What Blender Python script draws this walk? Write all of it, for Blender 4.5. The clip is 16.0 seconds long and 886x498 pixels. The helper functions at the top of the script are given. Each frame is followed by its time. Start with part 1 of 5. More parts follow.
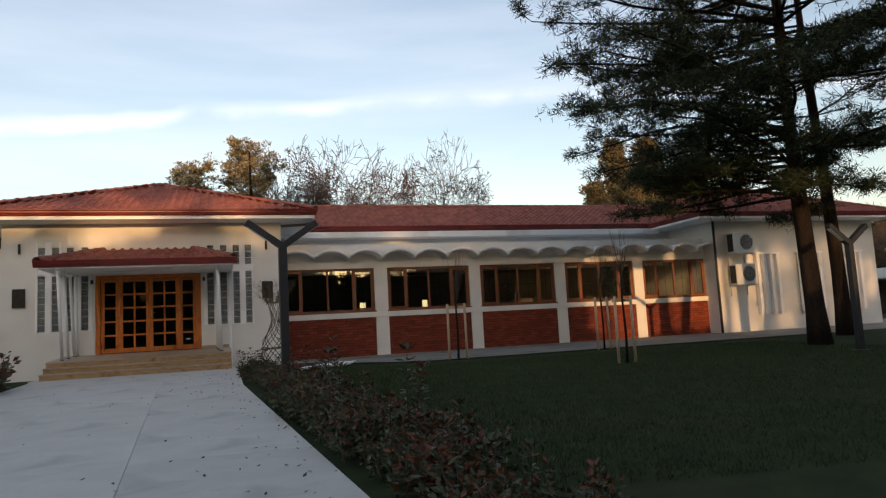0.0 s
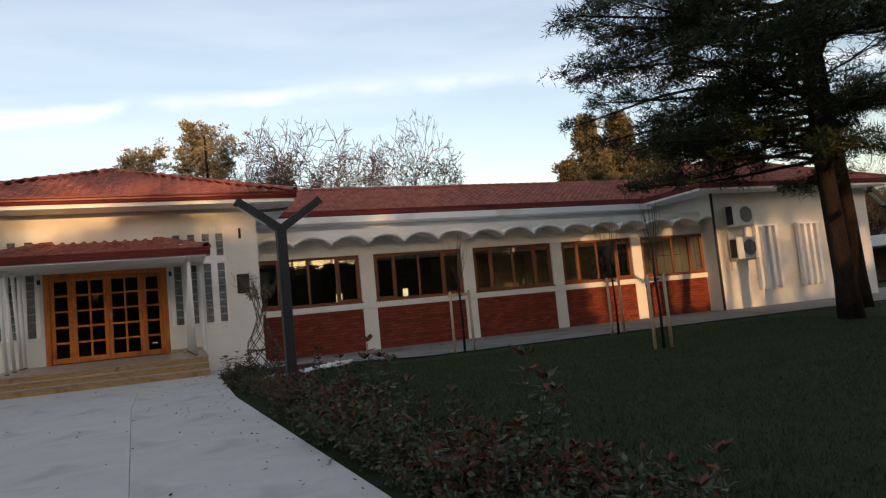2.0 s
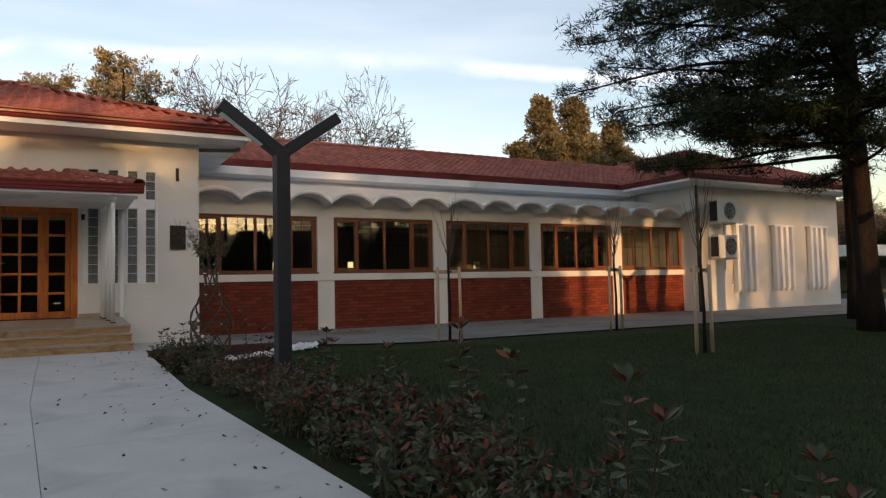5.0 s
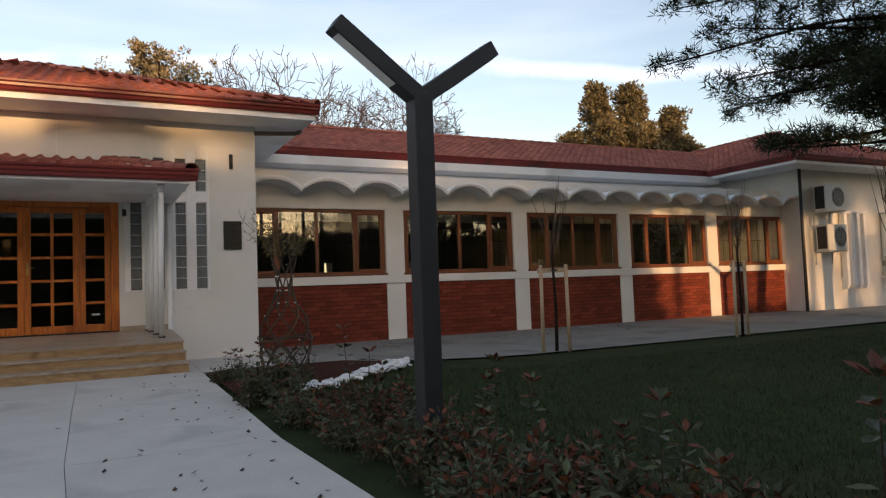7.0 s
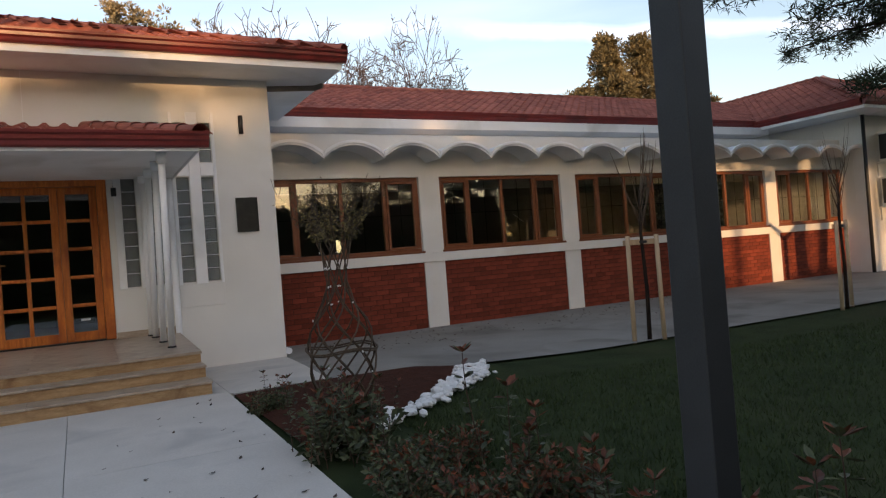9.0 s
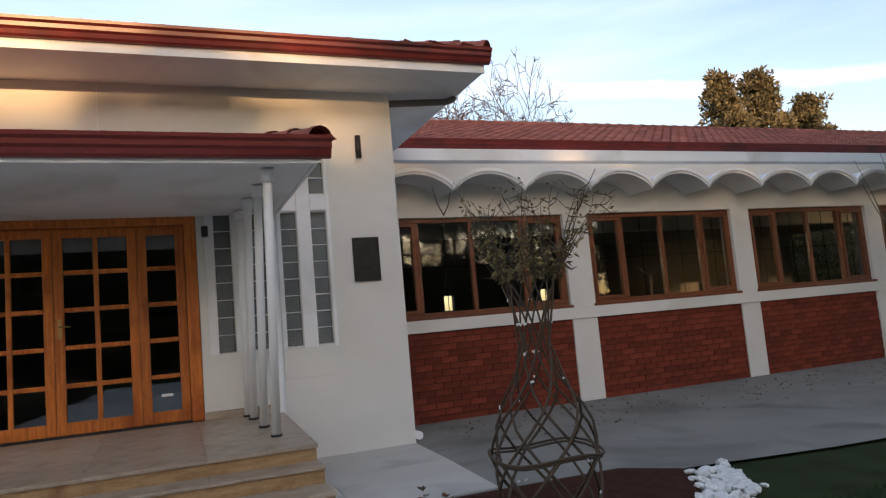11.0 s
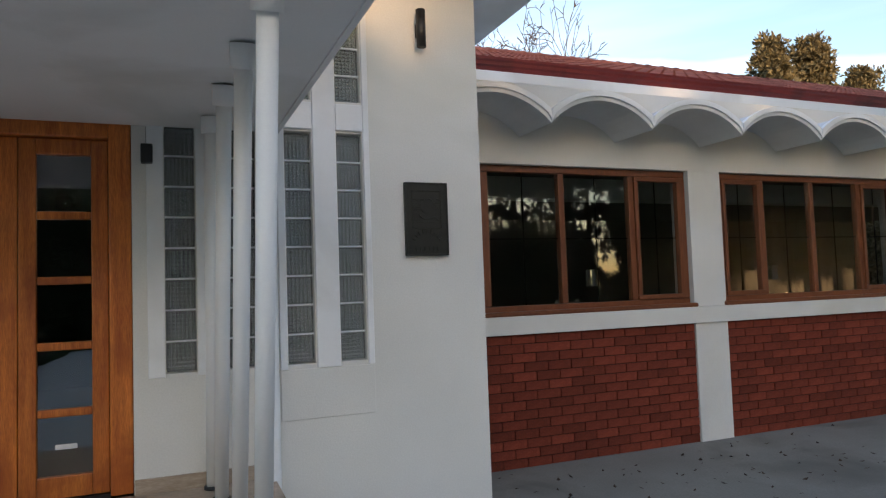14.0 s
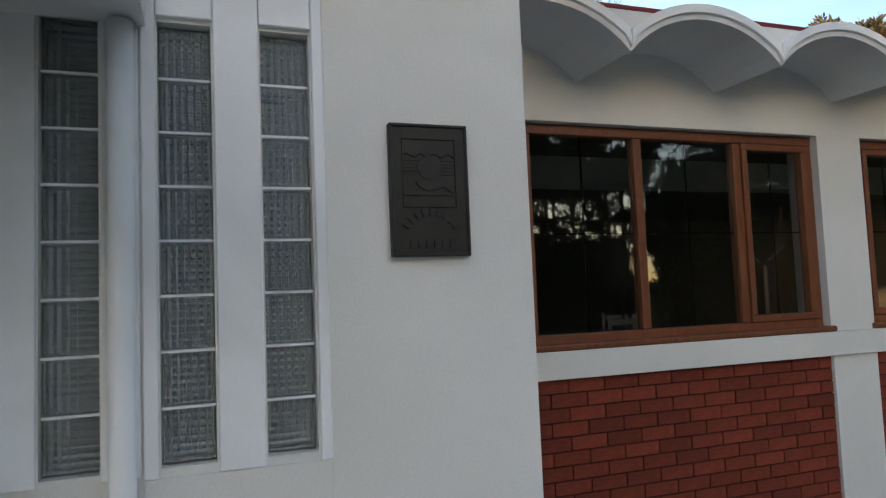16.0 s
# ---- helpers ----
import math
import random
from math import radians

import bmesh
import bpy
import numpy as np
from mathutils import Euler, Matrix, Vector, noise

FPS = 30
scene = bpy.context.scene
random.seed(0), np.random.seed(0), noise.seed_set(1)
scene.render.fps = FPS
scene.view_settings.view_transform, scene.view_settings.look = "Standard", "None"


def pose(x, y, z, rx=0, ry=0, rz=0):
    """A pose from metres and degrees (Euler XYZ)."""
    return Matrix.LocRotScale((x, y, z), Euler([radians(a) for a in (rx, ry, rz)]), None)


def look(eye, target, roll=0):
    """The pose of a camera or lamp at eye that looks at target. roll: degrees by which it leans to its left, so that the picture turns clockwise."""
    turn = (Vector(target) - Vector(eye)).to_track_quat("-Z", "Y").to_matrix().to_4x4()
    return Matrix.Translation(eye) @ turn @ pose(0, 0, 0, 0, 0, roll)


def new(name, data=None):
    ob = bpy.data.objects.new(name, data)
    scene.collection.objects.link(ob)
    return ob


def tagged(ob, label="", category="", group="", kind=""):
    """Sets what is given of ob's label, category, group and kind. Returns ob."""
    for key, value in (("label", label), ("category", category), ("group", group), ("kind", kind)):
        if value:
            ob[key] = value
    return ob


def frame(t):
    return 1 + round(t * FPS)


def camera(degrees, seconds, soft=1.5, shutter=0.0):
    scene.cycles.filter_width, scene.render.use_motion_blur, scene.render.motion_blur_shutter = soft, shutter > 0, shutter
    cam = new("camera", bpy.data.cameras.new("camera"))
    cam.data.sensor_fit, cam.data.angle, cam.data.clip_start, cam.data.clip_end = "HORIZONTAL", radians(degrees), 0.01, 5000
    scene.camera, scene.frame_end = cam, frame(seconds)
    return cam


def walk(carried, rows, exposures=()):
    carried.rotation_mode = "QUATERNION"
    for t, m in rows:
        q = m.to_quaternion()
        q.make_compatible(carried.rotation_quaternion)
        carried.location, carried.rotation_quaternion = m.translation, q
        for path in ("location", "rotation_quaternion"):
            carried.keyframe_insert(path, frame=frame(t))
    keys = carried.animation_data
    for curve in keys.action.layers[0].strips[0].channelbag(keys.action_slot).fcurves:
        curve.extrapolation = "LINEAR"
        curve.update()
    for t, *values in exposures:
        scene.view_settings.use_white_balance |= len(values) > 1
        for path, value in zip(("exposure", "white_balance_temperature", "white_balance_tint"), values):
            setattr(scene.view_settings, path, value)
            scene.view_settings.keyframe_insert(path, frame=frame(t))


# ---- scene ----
cam = camera(65.1, 16.0, soft=1.25)
PATH = [
    (0, (0.631, -3.985, 0.964), (1.235, -2.091, 1.177), -3.1),
    (0.5, (0.456, -3.31, 1.02), (1.242, -1.473, 1.098), -3.6),
    (1, (0.343, -2.732, 1.016), (1.08, -0.876, 1.128), -6.0),
    (1.5, (0.135, -2.119, 1.089), (0.976, -0.305, 1.13), -4.4),
    (2, (0.06, -1.581, 1.119), (0.794, 0.272, 1.286), -5.5),
    (2.5, (-0.077, -0.9, 1.099), (0.896, 0.846, 1.178), -3.7),
    (3, (-0.147, -0.259, 1.057), (0.946, 1.406, 1.229), -2.1),
    (3.5, (-0.232, 0.339, 1.085), (0.89, 1.982, 1.286), 1.2),
    (4, (-0.27, 0.971, 1.103), (0.933, 2.568, 1.171), -0.4),
    (4.5, (-0.345, 1.482, 1.113), (0.688, 3.193, 1.21), -0.4),
    (7, (-0.438, 4.789, 1.198), (0.461, 6.572, 1.304), -2.1),
    (7.5, (-0.455, 5.546, 1.231), (0.44, 7.334, 1.281), -2.2),
    (8, (-0.435, 6.21, 1.278), (0.41, 8.021, 1.358), -3.9),
    (8.5, (-0.485, 6.783, 1.384), (0.448, 8.552, 1.394), -4.4),
    (10.8, (-0.323, 9.799, 1.578), (0.477, 11.63, 1.687), -4.6),
    (11, (-0.329, 10.108, 1.477), (0.405, 11.957, 1.68), -5.0),
    (11.5, (-0.236, 10.695, 1.631), (0.381, 12.592, 1.773), -2.3),
    (12, (-0.189, 11.391, 1.699), (0.551, 13.246, 1.786), -2.9),
    (12.5, (-0.105, 11.99, 1.719), (0.556, 13.874, 1.85), -4.0),
    (13, (-0.029, 12.606, 1.748), (0.712, 14.462, 1.833), -3.2),
    (13.5, (0.073, 13.25, 1.818), (0.741, 15.132, 1.93), -3.6),
    (14, (0.121, 13.659, 1.801), (0.878, 15.506, 1.913), -2.0),
    (14.5, (0.231, 14.313, 1.739), (1.01, 16.145, 1.923), -3.6),
    (15, (0.446, 14.887, 1.825), (1.208, 16.735, 1.898), -1.2),
    (15.5, (0.703, 15.346, 1.864), (1.529, 17.166, 1.942), -2.1),
    (16, (1.027, 15.75, 1.873), (1.708, 17.626, 2.013), -2.3),
]
walk(cam, [(t, look(eye, target, roll)) for t, eye, target, roll in PATH],
     exposures=((0.0, 0.99, 7120, 21), (4.5, 1.06, 7230, 22), (8.5, 1.26, 6900, 22), (11.0, 1.46, 6620, 21), (13.5, 1.60, 6250, 17), (16.0, 1.62, 6080, 14)))

# ---- world, sun, exposure ----
SUN_EL, SUN_AZ = radians(7.0), radians(186.0)   # azimuth clockwise from +y
world = bpy.data.worlds.new("world")
scene.world = world
world.use_nodes = True
wn = world.node_tree
wn.nodes.clear()
w_out = wn.nodes.new("ShaderNodeOutputWorld")
w_bg = wn.nodes.new("ShaderNodeBackground")
w_sky = wn.nodes.new("ShaderNodeTexSky")
w_sky.sky_type = "NISHITA"
w_sky.sun_disc = False
w_sky.sun_elevation, w_sky.sun_rotation = SUN_EL, SUN_AZ
w_sky.air_density, w_sky.dust_density, w_sky.ozone_density = 1.0, 1.2, 1.0
w_bg.inputs["Strength"].default_value = 0.15
# one thin streak of high cloud and a faint veil
w_co = wn.nodes.new("ShaderNodeTexCoord")
w_dot = wn.nodes.new("ShaderNodeVectorMath")
w_dot.operation = "DOT_PRODUCT"
w_dot.inputs[1].default_value = (-0.094, -0.297, 0.950)
w_n1, w_n2 = wn.nodes.new("ShaderNodeTexNoise"), wn.nodes.new("ShaderNodeTexNoise")
w_map = wn.nodes.new("ShaderNodeMapping")
w_map.inputs["Scale"].default_value = (1.0, 1.0, 7.0)
w_n1.inputs["Scale"].default_value, w_n1.inputs["Detail"].default_value = 5.0, 6.0
w_n2.inputs["Scale"].default_value, w_n2.inputs["Detail"].default_value = 1.7, 7.0
w_wob = wn.nodes.new("ShaderNodeMath")
w_wob.operation = "MULTIPLY_ADD"
w_wob.inputs[1].default_value = 0.05
w_abs = wn.nodes.new("ShaderNodeMath")
w_abs.operation = "ABSOLUTE"
w_band = wn.nodes.new("ShaderNodeMapRange")
w_band.inputs["From Min"].default_value, w_band.inputs["From Max"].default_value = 0.0, 0.014
w_band.inputs["To Min"].default_value, w_band.inputs["To Max"].default_value = 0.42, 0.0
w_veil = wn.nodes.new("ShaderNodeMapRange")
w_veil.inputs["From Min"].default_value, w_veil.inputs["From Max"].default_value = 0.42, 0.85
w_veil.inputs["To Max"].default_value = 0.22
w_sum = wn.nodes.new("ShaderNodeMath")
w_sum.use_clamp = True
w_mix = wn.nodes.new("ShaderNodeMix")
w_mix.data_type = "RGBA"
w_mix.inputs["B"].default_value = (5.4, 5.7, 6.1, 1)
wn.links.new(w_co.outputs["Generated"], w_dot.inputs[0])
wn.links.new(w_co.outputs["Generated"], w_n1.inputs["Vector"])
wn.links.new(w_co.outputs["Generated"], w_map.inputs["Vector"])
wn.links.new(w_map.outputs["Vector"], w_n2.inputs["Vector"])
w_shift = wn.nodes.new("ShaderNodeMath")
w_shift.inputs[1].default_value = -0.025
wn.links.new(w_dot.outputs["Value"], w_shift.inputs[0])
wn.links.new(w_n1.outputs["Fac"], w_wob.inputs[0])
wn.links.new(w_shift.outputs[0], w_wob.inputs[2])
wn.links.new(w_wob.outputs[0], w_abs.inputs[0])
wn.links.new(w_abs.outputs[0], w_band.inputs["Value"])
wn.links.new(w_n2.outputs["Fac"], w_veil.inputs["Value"])
w_cut = wn.nodes.new("ShaderNodeMath")
w_cut.operation = "MULTIPLY"
w_soft = wn.nodes.new("ShaderNodeMapRange")
w_soft.inputs["From Min"].default_value, w_soft.inputs["From Max"].default_value = 0.38, 0.62
wn.links.new(w_n1.outputs["Fac"], w_soft.inputs["Value"])
wn.links.new(w_band.outputs["Result"], w_cut.inputs[0])
wn.links.new(w_soft.outputs["Result"], w_cut.inputs[1])
wn.links.new(w_cut.outputs[0], w_sum.inputs[0])
wn.links.new(w_veil.outputs["Result"], w_sum.inputs[1])
wn.links.new(w_sum.outputs[0], w_mix.inputs["Factor"])
wn.links.new(w_sky.outputs["Color"], w_mix.inputs["A"])
wn.links.new(w_mix.outputs["Result"], w_bg.inputs["Color"])
wn.links.new(w_bg.outputs["Background"], w_out.inputs["Surface"])

sun = new("sun", bpy.data.lights.new("sun", "SUN"))
sun.data.energy, sun.data.angle, sun.data.color = 1.6, radians(0.6), (1.0, 0.62, 0.28)
to_sun = Vector((math.sin(SUN_AZ) * math.cos(SUN_EL), math.cos(SUN_AZ) * math.cos(SUN_EL), math.sin(SUN_EL)))
sun.matrix_world = look(to_sun * 100, (0, 0, 0))


# ---- materials ----
def principled(name):
    m = bpy.data.materials.new(name)
    m.use_nodes = True
    return m, m.node_tree, m.node_tree.nodes["Principled BSDF"]


def surface(name, a, b, scale=6.0, rough=0.7, fine=60.0, bump=0.2, metal=0.0, spread=0.0, stretch=(1, 1, 1), depth=0.01, dirt=None, dirt_scale=1.3, island=False, spec=0.5, where="Object"):
    """Two colours mixed by a broad noise, with fine grain, relief and, where given, stains."""
    m, t, p = principled(name)
    co = t.nodes.new("ShaderNodeTexCoord")
    mp = t.nodes.new("ShaderNodeMapping")
    mp.inputs["Scale"].default_value = stretch
    t.links.new(co.outputs[where], mp.inputs["Vector"])
    n1, n2 = t.nodes.new("ShaderNodeTexNoise"), t.nodes.new("ShaderNodeTexNoise")
    n1.inputs["Scale"].default_value, n1.inputs["Detail"].default_value = scale, 5.0
    n2.inputs["Scale"].default_value, n2.inputs["Detail"].default_value = fine, 3.0
    for n in (n1, n2):
        t.links.new(mp.outputs["Vector"], n.inputs["Vector"])
    ramp = t.nodes.new("ShaderNodeValToRGB")
    ramp.color_ramp.elements[0].position, ramp.color_ramp.elements[1].position = 0.34, 0.68
    ramp.color_ramp.elements[0].color, ramp.color_ramp.elements[1].color = (*a, 1), (*b, 1)
    add = t.nodes.new("ShaderNodeMath")
    add.operation = "MULTIPLY_ADD"
    add.inputs[1].default_value = 0.45
    sub = t.nodes.new("ShaderNodeMath")
    sub.operation = "MULTIPLY_ADD"
    sub.inputs[1].default_value, sub.inputs[2].default_value = 0.55, 0.0
    t.links.new(n1.outputs["Fac"], sub.inputs[0])
    t.links.new(n2.outputs["Fac"], add.inputs[0])
    t.links.new(sub.outputs[0], add.inputs[2])
    t.links.new(add.outputs[0], ramp.inputs["Fac"])
    colour = ramp.outputs["Color"]
    if dirt:
        n3 = t.nodes.new("ShaderNodeTexNoise")
        n3.inputs["Scale"].default_value, n3.inputs["Detail"].default_value, n3.inputs["Distortion"].default_value = dirt_scale, 8.0, 0.6
        t.links.new(co.outputs[where], n3.inputs["Vector"])
        r3 = t.nodes.new("ShaderNodeValToRGB")
        r3.color_ramp.elements[0].position, r3.color_ramp.elements[1].position = 0.52, 0.72
        mx = t.nodes.new("ShaderNodeMix")
        mx.data_type = "RGBA"
        mx.inputs["B"].default_value = (*dirt, 1)
        t.links.new(n3.outputs["Fac"], r3.inputs["Fac"])
        t.links.new(r3.outputs["Color"], mx.inputs["Factor"])
        t.links.new(colour, mx.inputs["A"])
        colour = mx.outputs["Result"]
    if spread:
        if island:
            info = t.nodes.new("ShaderNodeNewGeometry").outputs["Random Per Island"]
        else:
            info = t.nodes.new("ShaderNodeObjectInfo").outputs["Random"]
        vary = t.nodes.new("ShaderNodeMapRange")
        vary.inputs["To Min"].default_value, vary.inputs["To Max"].default_value = 1 - spread, 1 + spread
        hsv = t.nodes.new("ShaderNodeHueSaturation")
        t.links.new(info, vary.inputs["Value"])
        t.links.new(vary.outputs["Result"], hsv.inputs["Value"])
        t.links.new(colour, hsv.inputs["Color"])
        colour = hsv.outputs["Color"]
    t.links.new(colour, p.inputs["Base Color"])
    p.inputs["Roughness"].default_value, p.inputs["Metallic"].default_value = rough, metal
    p.inputs["Specular IOR Level"].default_value = spec
    if bump:
        bp = t.nodes.new("ShaderNodeBump")
        bp.inputs["Strength"].default_value, bp.inputs["Distance"].default_value = bump, depth
        t.links.new(add.outputs[0], bp.inputs["Height"])
        t.links.new(bp.outputs["Normal"], p.inputs["Normal"])
    return m


def glass(name, tint=(0.9, 0.95, 0.95), rough=0.0, wavy=0.0):
    """A thin pane: clear to what lies behind, mirror-like by its index."""
    m, t, p = principled(name)
    p.inputs["Base Color"].default_value = (*tint, 1)
    p.inputs["Roughness"].default_value, p.inputs["IOR"].default_value = rough, 1.5
    p.inputs["Transmission Weight"].default_value = 1.0
    p.inputs["Coat Weight"].default_value, p.inputs["Coat Roughness"].default_value = 1.0, rough
    if wavy:
        co = t.nodes.new("ShaderNodeTexCoord")
        w1, w2 = t.nodes.new("ShaderNodeTexWave"), t.nodes.new("ShaderNodeTexWave")
        w1.bands_direction, w2.bands_direction = "X", "Z"
        ad = t.nodes.new("ShaderNodeMath")
        bp = t.nodes.new("ShaderNodeBump")
        bp.inputs["Strength"].default_value, bp.inputs["Distance"].default_value = wavy, 0.005
        for w in (w1, w2):
            w.inputs["Scale"].default_value, w.inputs["Distortion"].default_value = 12.0, 0.8
            t.links.new(co.outputs["Object"], w.inputs["Vector"])
        t.links.new(w1.outputs["Fac"], ad.inputs[0])
        t.links.new(w2.outputs["Fac"], ad.inputs[1])
        t.links.new(ad.outputs[0], bp.inputs["Height"])
        t.links.new(bp.outputs["Normal"], p.inputs["Normal"])
        t.links.new(bp.outputs["Normal"], p.inputs["Coat Normal"])
    return m


M_PLASTER = surface("cream_plaster", (0.72, 0.71, 0.67), (0.82, 0.81, 0.77), 1.2, 0.85, 90, 0.6, depth=0.005, dirt=(0.67, 0.65, 0.58), dirt_scale=0.5, spec=0.2)
M_WHITE = surface("white_paint", (0.87, 0.88, 0.885), (0.92, 0.93, 0.935), 2.0, 0.6, 120, 0.25, depth=0.003, dirt=(0.66, 0.66, 0.64), dirt_scale=0.7, spec=0.3)
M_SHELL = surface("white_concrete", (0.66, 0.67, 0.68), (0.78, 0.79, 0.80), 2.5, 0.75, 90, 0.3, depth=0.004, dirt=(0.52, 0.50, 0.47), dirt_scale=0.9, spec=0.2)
M_BRICK = surface("red_brick", (0.135, 0.027, 0.015), (0.25, 0.052, 0.027), 7, 0.75, 60, 0.7, spread=0.26, depth=0.004, spec=0.25)
M_JOINT = surface("dark_mortar", (0.045, 0.018, 0.014), (0.085, 0.034, 0.026), 8, 0.95, 90, 0.5, spec=0.1)
M_TILE = surface("clay_roof_tile", (0.29, 0.090, 0.066), (0.41, 0.145, 0.105), 5, 0.75, 60, 0.4, spread=0.22, depth=0.004, spec=0.25)
M_TILES = surface("clay_roof_tiles", (0.29, 0.090, 0.066), (0.41, 0.145, 0.105), 5, 0.75, 60, 0.4, spread=0.22, depth=0.004, island=True, spec=0.25)
M_GUTTER = surface("maroon_gutter_paint", (0.19, 0.026, 0.023), (0.25, 0.038, 0.032), 3, 0.33, 40, 0.08, dirt=(0.10, 0.02, 0.018))
M_DOOR = surface("varnished_pine", (0.34, 0.072, 0.009), (0.78, 0.25, 0.040), 2.0, 0.36, 22, 0.25, stretch=(14, 14, 1.0), depth=0.002, dirt=(0.30, 0.065, 0.009), dirt_scale=2.2, spread=0.16)
M_FRAME = surface("brown_window_wood", (0.135, 0.040, 0.014), (0.245, 0.080, 0.028), 3.0, 0.45, 30, 0.2, stretch=(10, 10, 2), depth=0.002, spread=0.10)
M_STONE = surface("polished_travertine", (0.31, 0.24, 0.175), (0.50, 0.41, 0.32), 5, 0.35, 30, 0.12, stretch=(1, 3, 6), dirt=(0.26, 0.18, 0.115), dirt_scale=3.0, spread=0.12, spec=0.4)
M_RISER = surface("golden_travertine", (0.30, 0.17, 0.075), (0.50, 0.33, 0.17), 5, 0.4, 30, 0.12, stretch=(1, 3, 6), dirt=(0.24, 0.13, 0.06), dirt_scale=4.0, spec=0.4)
M_PATH = surface("pale_path_concrete", (0.53, 0.505, 0.455), (0.65, 0.62, 0.565), 1.6, 0.8, 70, 0.35, dirt=(0.42, 0.41, 0.38), dirt_scale=1.1, spread=0.05, depth=0.004, where="Object")
M_PAVE = surface("grey_pavement_concrete", (0.20, 0.192, 0.172), (0.30, 0.288, 0.258), 1.1, 0.85, 60, 0.4, dirt=(0.15, 0.142, 0.125), dirt_scale=0.8, depth=0.004)
M_GRASS = surface("lawn_grass", (0.022, 0.034, 0.014), (0.046, 0.065, 0.026), 2.2, 0.95, 120, 0.9, dirt=(0.05, 0.055, 0.025), dirt_scale=0.4, depth=0.03, spec=0.1)
M_BLADE = surface("grass_blade", (0.027, 0.044, 0.016), (0.059, 0.082, 0.030), 3, 0.8, 30, 0, spread=0.35, island=True, spec=0.15)
M_SOIL = surface("dark_red_soil", (0.045, 0.018, 0.012), (0.085, 0.034, 0.022), 10, 0.98, 70, 0.9, depth=0.03, spec=0.1)
M_PEBBLE = surface("white_pebble", (0.70, 0.70, 0.68), (0.84, 0.84, 0.82), 6, 0.6, 60, 0.2, spread=0.08)
M_LAMP = surface("anthracite_metal", (0.022, 0.025, 0.028), (0.035, 0.038, 0.042), 5, 0.5, 120, 0.1, metal=0.3)
M_BRONZE = surface("dark_bronze", (0.020, 0.021, 0.018), (0.038, 0.038, 0.032), 9, 0.5, 90, 0.3, metal=0.5, depth=0.003)
M_BLACK = surface("black_plastic", (0.012, 0.012, 0.013), (0.02, 0.02, 0.021), 6, 0.5, 90, 0.1)
M_BARK = surface("pine_bark", (0.017, 0.013, 0.011), (0.042, 0.030, 0.023), 5, 0.95, 26, 1.0, stretch=(1, 1, 0.35), depth=0.05, spec=0.1)
M_TWIG = surface("grey_twig_bark", (0.10, 0.075, 0.055), (0.17, 0.13, 0.10), 5, 0.9, 40, 0.3, spec=0.1)
M_LIMB = surface("grey_limb_bark", (0.065, 0.050, 0.042), (0.13, 0.10, 0.085), 3, 0.9, 40, 0.2, spec=0.1)
M_WILLOW = surface("willow_rod", (0.045, 0.029, 0.017), (0.095, 0.062, 0.035), 8, 0.7, 50, 0.3, spread=0.2)
M_NEEDLE = surface("pine_needles", (0.016, 0.026, 0.013), (0.036, 0.050, 0.022), 1.2, 0.7, 20, 0, spread=0.45, island=True, spec=0.2)
# Low-sun glow on these two crowns is put into their base colours.
M_CEDAR = surface("sun_toned_conifer_leaf", (0.10, 0.09, 0.05), (0.22, 0.18, 0.10), 1.0, 0.8, 20, 0, spread=0.4, island=True, spec=0.15)
M_TUFT = surface("sun_toned_pine_tuft", (0.19, 0.17, 0.115), (0.34, 0.29, 0.19), 1.0, 0.8, 20, 0, spread=0.4, island=True, spec=0.15)
M_LEAF = surface("shrub_leaf", (0.040, 0.052, 0.027), (0.09, 0.104, 0.050), 8, 0.5, 30, 0, spread=0.5, island=True, spec=0.3)
M_REDLEAF = surface("red_shrub_leaf", (0.10, 0.029, 0.015), (0.185, 0.06, 0.027), 8, 0.5, 30, 0, spread=0.5, island=True, spec=0.3)
M_YELLEAF = surface("dry_willow_leaf", (0.10, 0.082, 0.028), (0.20, 0.15, 0.055), 8, 0.7, 30, 0, spread=0.4, island=True)
M_CANE = surface("reddish_cane_bark", (0.045, 0.028, 0.020), (0.085, 0.05, 0.034), 6, 0.7, 40, 0.2, spec=0.2)
M_DEAD = surface("fallen_leaf", (0.035, 0.022, 0.014), (0.075, 0.045, 0.025), 8, 0.9, 30, 0, spread=0.4, island=True)
M_STAKE = surface("raw_pine_stake", (0.40, 0.29, 0.18), (0.56, 0.42, 0.27), 3, 0.8, 40, 0.3, stretch=(8, 8, 1))
# Room surfaces toned darker than they are, standing in for unlit shade.
M_ROOM_SHADE = surface("shade_toned_interior", (0.10, 0.09, 0.08), (0.15, 0.135, 0.12), 1.5, 0.9, 30, 0.1)
M_ACWHITE = surface("white_enamel", (0.66, 0.66, 0.63), (0.74, 0.74, 0.71), 3, 0.45, 80, 0.05)
M_BRASS = surface("worn_brass", (0.42, 0.27, 0.10), (0.55, 0.38, 0.16), 8, 0.35, 60, 0.1, metal=0.9)
M_TIE = surface("white_tape", (0.70, 0.70, 0.68), (0.8, 0.8, 0.78), 8, 0.6, 60, 0.1)
M_SHED = surface("grey_shed_wall", (0.16, 0.14, 0.12), (0.24, 0.21, 0.18), 2, 0.9, 40, 0.3)
M_GLASS = glass("window_glass", (0.80, 0.84, 0.82))
M_BLOCK = glass("ribbed_glass_block", (0.62, 0.69, 0.67), 0.08, 0.7)
M_BLOCK.node_tree.nodes["Principled BSDF"].inputs["Transmission Weight"].default_value = 0.86


